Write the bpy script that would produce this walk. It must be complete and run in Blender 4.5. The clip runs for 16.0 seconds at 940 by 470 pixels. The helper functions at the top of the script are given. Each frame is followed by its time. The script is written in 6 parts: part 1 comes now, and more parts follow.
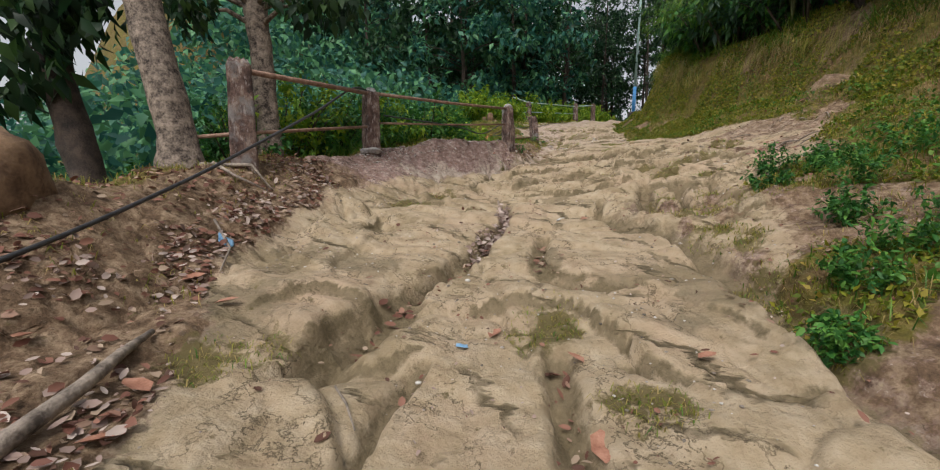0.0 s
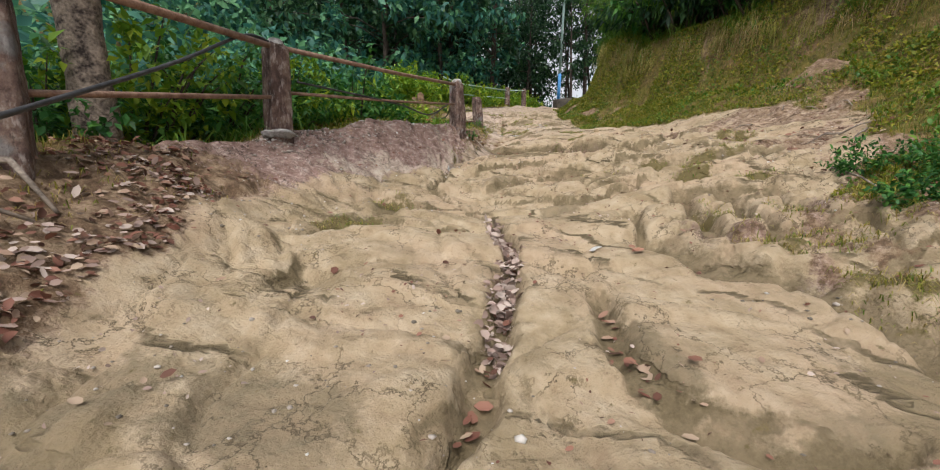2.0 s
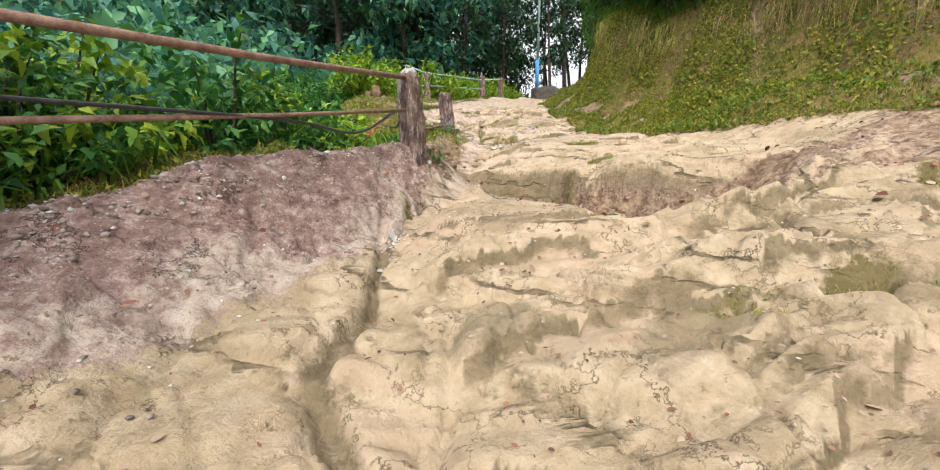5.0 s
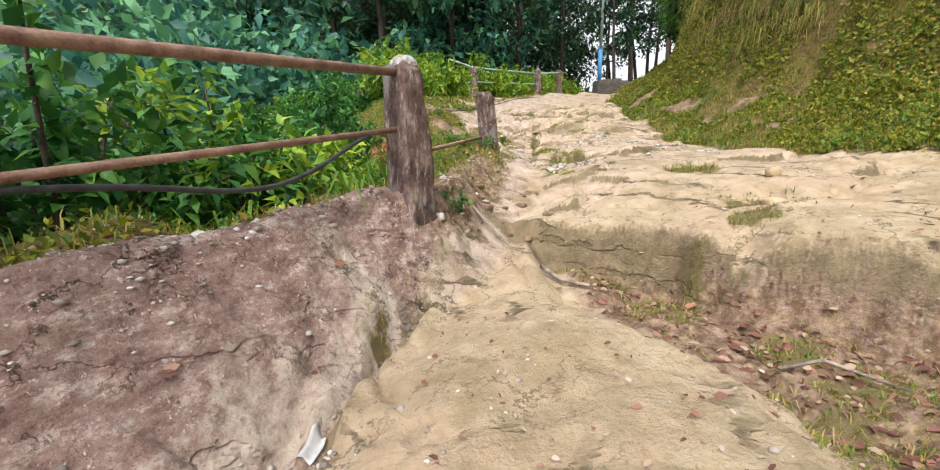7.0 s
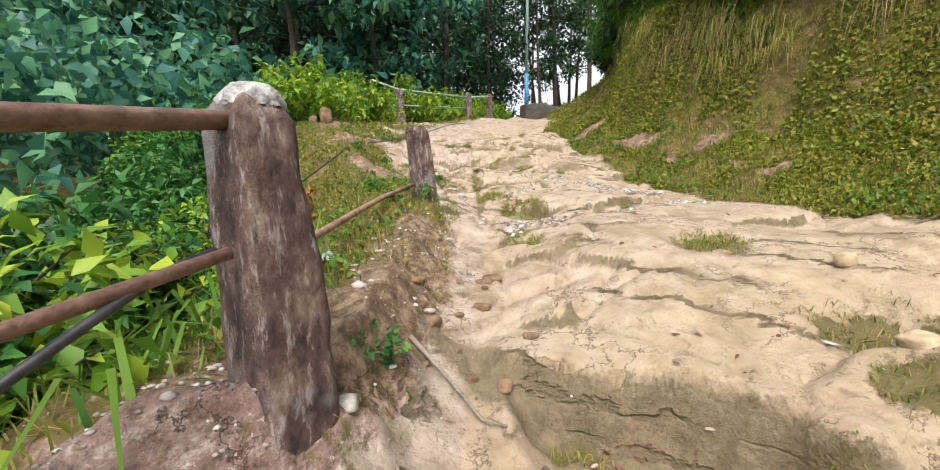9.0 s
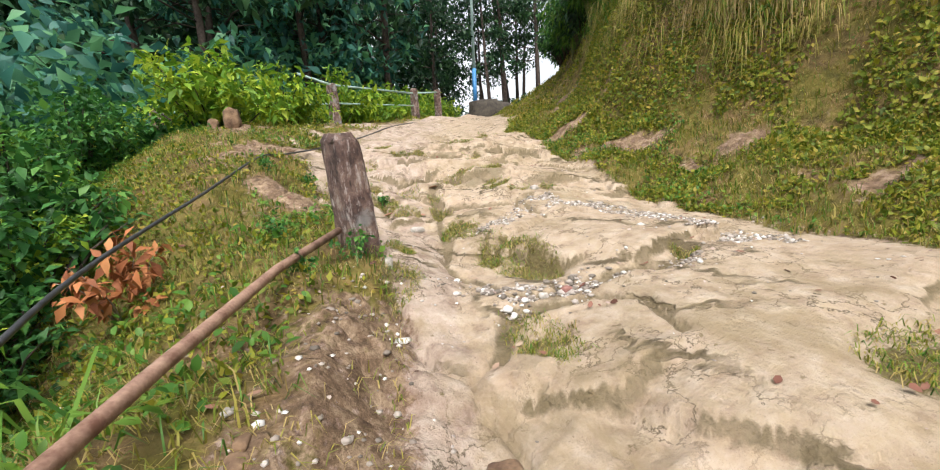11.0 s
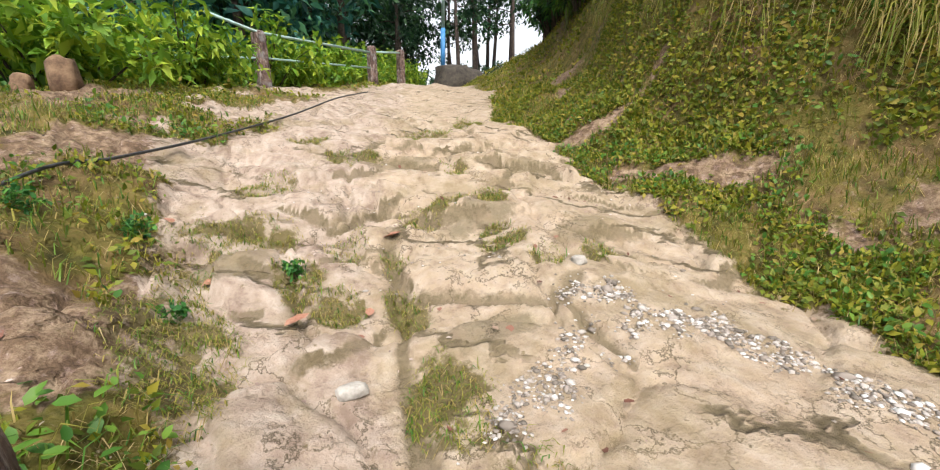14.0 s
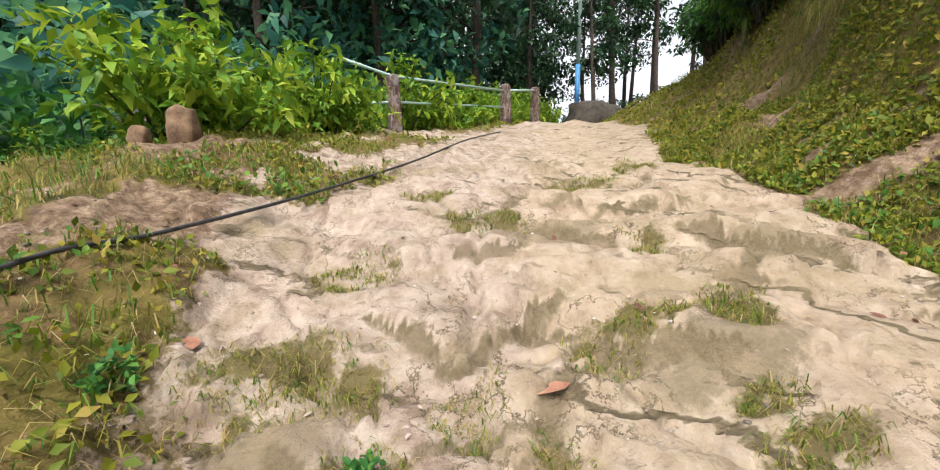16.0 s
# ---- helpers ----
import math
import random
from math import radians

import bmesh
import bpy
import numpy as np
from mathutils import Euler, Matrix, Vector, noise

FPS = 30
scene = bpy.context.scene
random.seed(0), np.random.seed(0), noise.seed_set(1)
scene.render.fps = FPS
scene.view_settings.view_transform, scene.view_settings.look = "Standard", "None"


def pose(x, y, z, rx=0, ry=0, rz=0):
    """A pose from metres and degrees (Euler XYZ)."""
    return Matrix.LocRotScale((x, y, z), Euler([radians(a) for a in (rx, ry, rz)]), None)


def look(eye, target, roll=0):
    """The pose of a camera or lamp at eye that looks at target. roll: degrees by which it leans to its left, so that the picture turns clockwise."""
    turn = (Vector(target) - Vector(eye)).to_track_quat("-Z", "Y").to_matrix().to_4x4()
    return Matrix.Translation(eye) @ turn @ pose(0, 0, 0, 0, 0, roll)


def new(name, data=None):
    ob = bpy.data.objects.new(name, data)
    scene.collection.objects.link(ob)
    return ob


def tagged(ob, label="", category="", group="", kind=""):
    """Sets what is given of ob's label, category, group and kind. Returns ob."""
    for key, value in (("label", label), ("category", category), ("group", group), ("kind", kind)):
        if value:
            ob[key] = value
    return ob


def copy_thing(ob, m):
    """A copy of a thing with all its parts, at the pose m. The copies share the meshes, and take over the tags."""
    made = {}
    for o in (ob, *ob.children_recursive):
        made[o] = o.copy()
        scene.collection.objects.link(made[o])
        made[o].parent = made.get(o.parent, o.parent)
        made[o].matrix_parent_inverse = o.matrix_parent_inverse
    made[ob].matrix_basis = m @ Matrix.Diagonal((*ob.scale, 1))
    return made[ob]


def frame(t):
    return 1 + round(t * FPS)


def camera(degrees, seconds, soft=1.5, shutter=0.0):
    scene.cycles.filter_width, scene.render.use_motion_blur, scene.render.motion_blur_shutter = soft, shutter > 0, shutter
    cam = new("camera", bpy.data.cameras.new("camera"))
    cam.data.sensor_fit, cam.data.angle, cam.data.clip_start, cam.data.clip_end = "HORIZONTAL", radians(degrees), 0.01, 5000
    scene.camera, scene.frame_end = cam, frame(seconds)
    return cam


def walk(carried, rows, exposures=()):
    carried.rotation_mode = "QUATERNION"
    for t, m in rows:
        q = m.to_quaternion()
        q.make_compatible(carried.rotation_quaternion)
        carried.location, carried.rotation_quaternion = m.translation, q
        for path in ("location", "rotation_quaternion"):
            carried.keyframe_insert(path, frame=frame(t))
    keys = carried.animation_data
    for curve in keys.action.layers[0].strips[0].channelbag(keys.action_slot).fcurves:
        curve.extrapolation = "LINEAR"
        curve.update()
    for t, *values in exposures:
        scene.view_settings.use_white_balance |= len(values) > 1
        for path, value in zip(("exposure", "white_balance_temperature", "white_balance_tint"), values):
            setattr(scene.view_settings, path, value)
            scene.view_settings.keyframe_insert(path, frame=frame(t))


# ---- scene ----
cam = camera(95.1, 16.0, 1.1)
PATH = [
    (0, (0.082, 0.14, 1.059), (0.066, 2.13, 0.861), 0.7),
    (0.5, (-0.045, 0.683, 1.067), (0.07, 2.664, 0.813), 0.9),
    (1, (-0.119, 1.247, 1.121), (-0.035, 3.232, 0.891), 1.1),
    (1.5, (-0.346, 1.84, 1.158), (-0.195, 3.826, 0.979), 0.5),
    (2, (-0.44, 2.35, 1.281), (-0.084, 4.301, 1.021), 0.9),
    (2.5, (-0.406, 2.945, 1.431), (0.155, 4.853, 1.222), -0.4),
    (3, (-0.288, 3.459, 1.558), (0.334, 5.355, 1.423), 3.1),
    (3.5, (-0.105, 4.05, 1.628), (0.562, 5.928, 1.463), 1.4),
    (4, (0.089, 4.638, 1.758), (0.686, 6.522, 1.448), 2.9),
    (4.2, (0.111, 4.847, 1.805), (0.65, 6.751, 1.509), 1.6),
    (6.3, (0.959, 7.723, 2.467), (1.391, 9.65, 2.148), -1.4),
    (6.5, (1.028, 7.948, 2.462), (1.499, 9.874, 2.199), -0.3),
    (7, (1.065, 8.422, 2.594), (1.279, 10.384, 2.268), -0.9),
    (7.5, (0.926, 8.883, 2.68), (1.449, 10.789, 2.378), -4.1),
    (8, (0.936, 9.24, 2.766), (1.727, 11.033, 2.369), -0.9),
    (8.5, (1.111, 9.725, 2.91), (1.756, 11.597, 2.624), -3.4),
    (9, (1.251, 10.215, 3.058), (1.789, 12.125, 2.809), -1.4),
    (9.2, (1.302, 10.408, 3.183), (1.914, 12.296, 2.941), 0.8),
    (11.3, (1.844, 12.536, 3.431), (2.599, 14.367, 3.154), -3.9),
    (11.5, (1.912, 12.707, 3.486), (2.61, 14.556, 3.176), -3.1),
    (12, (2.014, 13.106, 3.58), (2.837, 14.909, 3.315), -2.3),
    (12.5, (2.199, 13.519, 3.564), (3.162, 15.249, 3.281), -2.2),
    (13, (2.52, 14.091, 3.648), (3.313, 15.923, 3.529), 0.0),
    (13.5, (2.533, 14.579, 3.955), (3.159, 16.453, 3.646), -3.3),
    (14, (2.624, 14.927, 4.013), (3.54, 16.653, 3.588), 0.1),
    (14.5, (2.687, 15.339, 4.042), (3.582, 17.08, 3.635), -0.1),
    (15, (2.821, 15.787, 4.045), (3.58, 17.599, 3.668), 2.6),
    (15.5, (2.858, 16.17, 4.147), (3.343, 18.073, 3.77), -0.7),
    (16, (2.989, 16.649, 4.151), (3.385, 18.593, 3.9), -0.7),
]
walk(cam, [(t, look(eye, target, roll)) for t, eye, target, roll in PATH], [(0.0, 0.15), (1.0, 0.58), (1.5, 0.52), (2.0, 0.45), (2.5, 0.9), (3.0, 1.05), (4.0, 1.1), (9.0, 1.1), (16.0, 1.1)])


# ---- world and sun ----
world = bpy.data.worlds.new("overcast_sky")
scene.world = world
world.use_nodes = True
wn, wl = world.node_tree.nodes, world.node_tree.links
sky = wn.new("ShaderNodeTexSky")
sky.sky_type, sky.sun_disc = "NISHITA", False
sky.sun_elevation, sky.sun_rotation = radians(58), radians(200)
sky.air_density, sky.dust_density = 1.0, 4.0
tone = wn.new("ShaderNodeHueSaturation")
tone.inputs["Saturation"].default_value = 0.25
wl.new(sky.outputs[0], tone.inputs["Color"])
wl.new(tone.outputs[0], wn["Background"].inputs["Color"])
wn["Background"].inputs["Strength"].default_value = 0.15
sun = new("sun", bpy.data.lights.new("sun", "SUN"))
sun.data.energy, sun.data.angle, sun.data.color = 1.5, radians(20), (1.0, 0.95, 0.86)
sun.matrix_world = look((-12, -20, 40), (2, 10, 0))


# ---- noise on arrays ----
def hash2(ix, iy, seed):
    h = (ix.astype(np.int64) * 374761393 + iy.astype(np.int64) * 668265263 + seed * 1442695041) & 0x7FFFFFFF
    h = ((h ^ (h >> 13)) * 1274126177) & 0x7FFFFFFF
    return ((h ^ (h >> 16)) & 0xFFFF) / 65535.0


def vnoise(x, y, seed=0):
    ix, iy = np.floor(x), np.floor(y)
    fx, fy = x - ix, y - iy
    fx, fy = fx * fx * fx * (fx * (6 * fx - 15) + 10), fy * fy * fy * (fy * (6 * fy - 15) + 10)
    a, b = hash2(ix, iy, seed), hash2(ix + 1, iy, seed)
    c, d = hash2(ix, iy + 1, seed), hash2(ix + 1, iy + 1, seed)
    return 2 * ((a * (1 - fx) + b * fx) * (1 - fy) + (c * (1 - fx) + d * fx) * fy) - 1


def fbm(x, y, octaves=4, seed=0):
    total, amp = 0.0, 0.5
    for k in range(octaves):
        total = total + amp * vnoise(x * 2 ** k + 17.3 * k, y * 2 ** k - 9.1 * k, seed + k)
        amp *= 0.5
    return total


def cells(x, y, seed=0):
    """The two nearest feature distances and the nearest cell's own random number."""
    ix, iy = np.floor(x), np.floor(y)
    f1, f2, tag = np.full(x.shape, 9.0), np.full(x.shape, 9.0), np.zeros(x.shape)
    for dx in (-1, 0, 1):
        for dy in (-1, 0, 1):
            cx, cy = ix + dx, iy + dy
            px, py = cx + 0.15 + 0.7 * hash2(cx, cy, seed), cy + 0.15 + 0.7 * hash2(cx, cy, seed + 5)
            d = np.hypot(px - x, py - y)
            near = d < f1
            f2 = np.where(near, f1, np.minimum(f2, d))
            tag = np.where(near, hash2(cx, cy, seed + 9), tag)
            f1 = np.where(near, d, f1)
    return f1, f2, tag


def smooth(a, b, x):
    t = np.clip((x - a) / (b - a), 0, 1)
    return t * t * (3 - 2 * t)


def line(y, *knots):
    """A smooth line through (y, x, z) knots: its x and z at each y."""
    ky, kx, kz = zip(*knots)
    fine = np.arange(ky[0], ky[-1] + 0.2, 0.2)
    kernel = np.ones(7) / 7
    out = []
    for k in (kx, kz):
        v = np.interp(fine, ky, k)
        v = np.convolve(np.pad(v, 3, mode="edge"), kernel, mode="valid")
        out.append(np.interp(y, fine, v))
    return out


# ---- the lie of the land: lines along the track, lofted across it ----
def land_lines(y):
    lip = line(y, (-40, -9, -4), (-3, -3.7, 0.2), (1, -3.2, 0.75), (5.3, -2.55, 1.38), (6.7, -2.35, 1.52), (8.1, -1.65, 1.76), (9.0, -1.2, 2.0), (9.7, -0.6, 2.24), (10.5, 0.0, 2.36),
               (11.3, 0.45, 2.36), (12.0, 1.1, 2.38), (13, 1.5, 2.46), (14.5, 1.9, 2.68), (15.7, 2.25, 2.9), (17, 1.9, 3.2), (19, 1.1, 3.92), (22, 0.7, 4.65), (26.9, 3.2, 5.3),
               (30, 6.6, 5.85), (36, 10, 6.6), (60, 24, 9.0), (300, 150, 20))
    foot = line(y, (-40, -7.5, -4.6), (-3, -2.3, -0.55), (1, -2.1, 0.1), (3.5, -1.75, 0.42), (5.3, -1.35, 0.72), (7, -0.8, 1.02), (8, -0.45, 1.2), (9.5, 0.1, 1.42),
                (11.5, 1.22, 1.7), (13.3, 1.95, 2.16), (15.7, 2.5, 2.75), (17.5, 2.3, 2.95), (19, 2.3, 3.5), (22, 3.4, 4.35), (26, 5.0, 5.05),
                (30, 7.6, 5.95), (36, 10.8, 6.65), (60, 25, 9.0), (300, 151, 20))
    gully = line(y, (-40, -5.5, -4.8), (-3, 0, -0.75), (0, 0, -0.3), (3.5, 0.05, 0.2), (5.5, 0.4, 0.66), (7, 0.5, 0.86), (9.4, 0.5, 1.4), (10.6, 0.95, 1.5),
                 (11.7, 1.5, 1.62), (13.3, 2.25, 2.12), (15.5, 3.0, 2.52), (17, 3.2, 2.74), (18.5, 3.7, 3.27), (20, 4.1, 3.86), (23.6, 5.6, 4.56),
                 (26, 6.6, 5.05), (30, 8.5, 5.95), (36, 11.5, 6.65), (60, 26, 9.0), (300, 152, 20))
    crown = line(y, (-40, -4, -4.6), (-3, 1.8, -0.55), (0, 1.8, -0.15), (3.5, 1.9, 0.4), (6, 2.3, 0.94), (9.3, 2.6, 1.67), (11, 3.1, 1.86), (12.7, 3.4, 2.4),
                 (14.5, 3.9, 2.72), (16.5, 4.6, 3.02), (18.3, 4.8, 3.48), (20, 5.1, 3.95), (23, 6.4, 4.45), (26, 7.6, 5.05), (30, 9.4, 5.95), (36, 12.2, 6.65),
                 (60, 27, 9.0), (300, 153, 20))
    edge = line(y, (-40, -2, -4), (-3, 3.4, 0.2), (0, 3.4, 0.5), (3.6, 3.6, 1.0), (5.75, 4.0, 1.32), (7.5, 5.1, 1.88), (9, 5.3, 2.2), (10.6, 5.5, 2.42), (13, 5.7, 2.64),
                (15, 5.75, 2.78), (16.6, 5.9, 3.04), (18.3, 6.0, 3.56), (20.5, 6.9, 4.15), (22.6, 7.3, 4.45), (25, 8.7, 4.98), (28, 10.6, 5.6), (36, 13.2, 6.7),
                (60, 28, 9.2), (300, 154, 20))
    mid = line(y, (-40, 0, -2), (-3, 6.0, 1.4), (3.6, 6.3, 2.05), (7.5, 7.4, 2.85), (9.6, 8.1, 3.3), (12.5, 7.9, 3.6), (14.8, 7.5, 3.6), (16.5, 7.25, 3.9), (18.0, 7.1, 4.1), (19.2, 7.3, 4.5), (20.5, 8.0, 5.1), (22.9, 9.8, 5.7),
               (28.4, 12.3, 6.6), (36, 15, 7.6), (60, 30, 9.6), (300, 156, 20))
    top = line(y, (-40, 4, 2), (-3, 9.0, 4.2), (3.6, 9.3, 4.7), (9.6, 9.7, 5.6), (12.5, 8.9, 5.7), (14.8, 8.4, 5.8), (16.5, 8.0, 5.9), (18.6, 7.9, 6.5), (20.5, 8.8, 7.1), (22.9, 11.0, 7.9), (28.4, 13.6, 8.4), (36, 18, 8.8),
               (60, 34, 10), (300, 160, 20))
    return lip, foot, gully, crown, edge, mid, top


def land(x, y):
    """The bare slope without rock relief, and the place across the track: 0 lip, 1 foot, 2 gully, 3 crown, 4 edge, 5 mid bank, 6 bank top."""
    lines = land_lines(y)
    # the lines wander a little
    wob = 0.06 * vnoise(y * 0.9, y * 0 + 3.1, 3) + 0.05 * vnoise(y * 2.3, y * 0 + 7.7, 4)
    xs = [l[0] + wob for l in lines]
    zs = [l[1] for l in lines]
    xs = [xs[0] - 120, xs[0] - 14, xs[0] - 5, xs[0] - 0.8] + xs + [xs[-1] + 6, xs[-1] + 60]
    hill = 42.5 * (1 - smooth(0.72, 1.0, -x / np.maximum(y, 1.0)))
    zs = [zs[0] - 4.5 + hill, zs[0] - 4.5, zs[0] - 2.6, zs[0] - 0.12] + zs + [zs[-1] + 2.6, zs[-1] + 14]
    z, u = np.array(zs[0]) * 1.0 + 0 * x, np.full(np.broadcast(x, y).shape, -4.0)
    for k in range(len(xs) - 1):
        t = np.clip((x - xs[k]) / (xs[k + 1] - xs[k]), 0, 1)
        z = z + (zs[k + 1] - zs[k]) * t
        u = u + t
    # the slab that domes beside the crack, the hollow beyond it, and the broken ledge over the hollow
    rim = np.interp(y, [8.6, 9.5, 10.1, 10.4, 10.8, 11.2, 11.6, 12.2], [2.3, 2.36, 2.36, 2.29, 2.1, 1.9, 1.95, 2.1])
    z = z + 0.13 * smooth(1.05, 0.2, np.hypot((x - 1.45) / 1.1, (y - 9.9) / 1.6))
    d, side = ledge(x, y)
    s = np.where(side > 0, d, -d)
    low = smooth(-0.08, 0.12, x - rim + 0.12 * fbm(x * 2, y * 2, 3, 251)) * smooth(8.6, 9.6, y) * (1 - smooth(12.2, 12.6, y)) * (1 - smooth(1.1, 1.9, -s)) * (1 - smooth(3.9, 4.9, x)) * (s <= 0.06)
    z = z + (np.minimum(1.47 + 0.09 * (y - 10.4) + 0.16 * fbm(x * 1.8, y * 1.8, 4, 253), z) - z) * low
    high = smooth(-0.06, 0.05, s) * (1 - smooth(0.35, 1.1, s)) * smooth(9.9, 10.5, y) * (1 - smooth(12.5, 12.9, y))
    z = z + (2.10 + 0.24 * np.maximum(s, 0) + 0.10 * fbm(x * 1.3, y * 1.3, 3, 249) - 0.26 * np.exp(-((x - 3.2) / 0.16) ** 2 - ((y - 11.02) / 0.16) ** 2) - z) * high
    return z, u


def ledge(x, y):
    """Distance to the broken ledge over the hollow, and the side: positive on top."""
    return along(x + 0.16 * fbm(x * 1.6, y * 1.6, 4, 241), y + 0.16 * fbm(x * 1.6, y * 1.6, 4, 245),
                 [(1.95, 12.8), (2.12, 12.5), (2.36, 12.2), (2.7, 12.02), (3.0, 11.55), (3.08, 11.2), (3.16, 11.0), (3.5, 10.8), (3.9, 10.4), (4.8, 10.0)])


def along(x, y, points):
    """Distance to an open line of (x, y) points, and the side: positive on its left."""
    best, side = np.full(x.shape, 99.0), np.zeros(x.shape)
    for (ax, ay), (bx, by) in zip(points, points[1:]):
        dx, dy = bx - ax, by - ay
        t = np.clip(((x - ax) * dx + (y - ay) * dy) / (dx * dx + dy * dy), 0, 1)
        d = np.hypot(x - ax - t * dx, y - ay - t * dy)
        near = d < best
        best = np.where(near, d, best)
        side = np.where(near, np.sign(dx * (y - ay) - dy * (x - ax)), side)
    return best, side


def near_line(x, y, points, reach):
    """The indices of the points within reach of the line's bounding box."""
    px, py = zip(*points)
    return np.nonzero((x > min(px) - reach) & (x < max(px) + reach) & (y > min(py) - reach) & (y < max(py) + reach))


def cracks(x, y):
    """Depth of the gullies and joints that run through the rock, and how far moss and painted shade darken them."""
    deep, moss_shade = np.zeros(x.shape), np.zeros(x.shape)
    jx, jy = x + 0.05 * fbm(x * 3, y * 3, 3, 201), y + 0.05 * fbm(x * 3, y * 3, 3, 205)

    swell = 1 + 0.5 * vnoise(x * 2.2, y * 2.2, 209)

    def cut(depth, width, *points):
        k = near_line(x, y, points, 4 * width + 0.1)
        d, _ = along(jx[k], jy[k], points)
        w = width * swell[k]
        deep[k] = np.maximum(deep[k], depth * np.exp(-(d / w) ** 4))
        moss_shade[k] = np.maximum(moss_shade[k], np.exp(-(d / (w * 1.1)) ** 2))

    cut(0.20, 0.075, (0.53, 6.3), (0.47, 5.5), (0.25, 4.95), (0.1, 4.5), (-0.15, 3.95), (-0.38, 3.55))
    cut(0.12, 0.13, (-0.38, 3.55), (-0.52, 3.1), (-0.66, 2.8), (-0.8, 2.45))
    cut(0.12, 0.06, (-0.2, 2.5), (-0.34, 2.1), (-0.4, 1.8), (-0.4, 1.2))
    cut(0.12, 0.07, (0.83, 4.8), (0.66, 4.15), (0.7, 3.75), (0.95, 3.52), (1.35, 3.42))
    cut(0.14, 0.08, (0.6, 2.6), (0.55, 2.1), (0.5, 1.6), (0.5, 1.0))
    cut(0.07, 0.05, (0.95, 2.5), (1.2, 2.2), (1.5, 2.05), (1.75, 2.1))
    cut(0.14, 0.06, (0.5, 10.6), (0.42, 9.4), (0.32, 8.5), (0.05, 7.8), (0.3, 7.2), (0.5, 6.8), (0.52, 6.2))
    cut(0.09, 0.10, (-1.1, 5.9), (-0.8, 6.3), (-0.55, 6.55), (-0.4, 6.9), (-0.1, 7.05))
    cut(0.16, 0.08, (1.9, 6.2), (1.77, 5.94), (1.71, 5.65))
    cut(0.22, 0.10, (2.54, 6.42), (2.45, 5.98), (2.31, 5.69), (2.2, 5.35))
    cut(0.20, 0.09, (2.93, 6.3), (2.87, 6.0), (2.72, 5.7), (2.6, 5.3))
    cut(0.18, 0.08, (3.3, 6.1), (3.15, 5.6), (3.0, 5.2))
    cut(0.20, 0.15, (1.75, 5.6), (1.85, 5.0), (2.08, 4.6), (2.14, 4.0), (2.2, 3.4), (2.08, 2.8), (1.95, 2.3), (1.92, 1.5))
    cut(0.08, 0.03, (0.9, 4.9), (0.6, 4.0), (0.85, 3.76), (1.0, 3.64))
    cut(0.13, 0.05, (1.06, 11.4), (0.82, 10.8), (0.62, 10.2), (0.52, 9.8), (0.45, 9.2))
    cut(0.08, 0.05, (2.7, 14.3), (3.0, 14.7), (3.5, 14.48), (3.62, 14.15), (3.52, 13.8))
    cut(0.07, 0.07, (3.1, 14.85), (3.55, 14.62), (3.9, 14.58), (4.25, 14.5), (4.6, 14.7))
    cut(0.05, 0.035, (4.3, 16.3), (4.36, 16.75), (4.4, 17.05))
    cut(0.06, 0.05, (3.6, 17.5), (3.9, 17.3), (4.3, 16.95), (4.6, 17.1))
    cut(0.05, 0.05, (3.1, 15.0), (2.9, 15.7), (3.15, 16.3), (3.3, 17.0), (3.5, 17.5), (3.6, 18.1))
    cut(0.05, 0.04, (3.6, 18.2), (4.2, 18.6), (4.75, 18.5), (5.3, 18.9))
    cut(0.06, 0.05, (4.7, 19.3), (3.8, 20.0), (4.4, 20.6), (5.6, 20.6), (6.4, 21.6))
    cut(0.04, 0.03, (5.0, 17.8), (5.2, 17.5), (5.25, 17.2))
    return deep, moss_shade


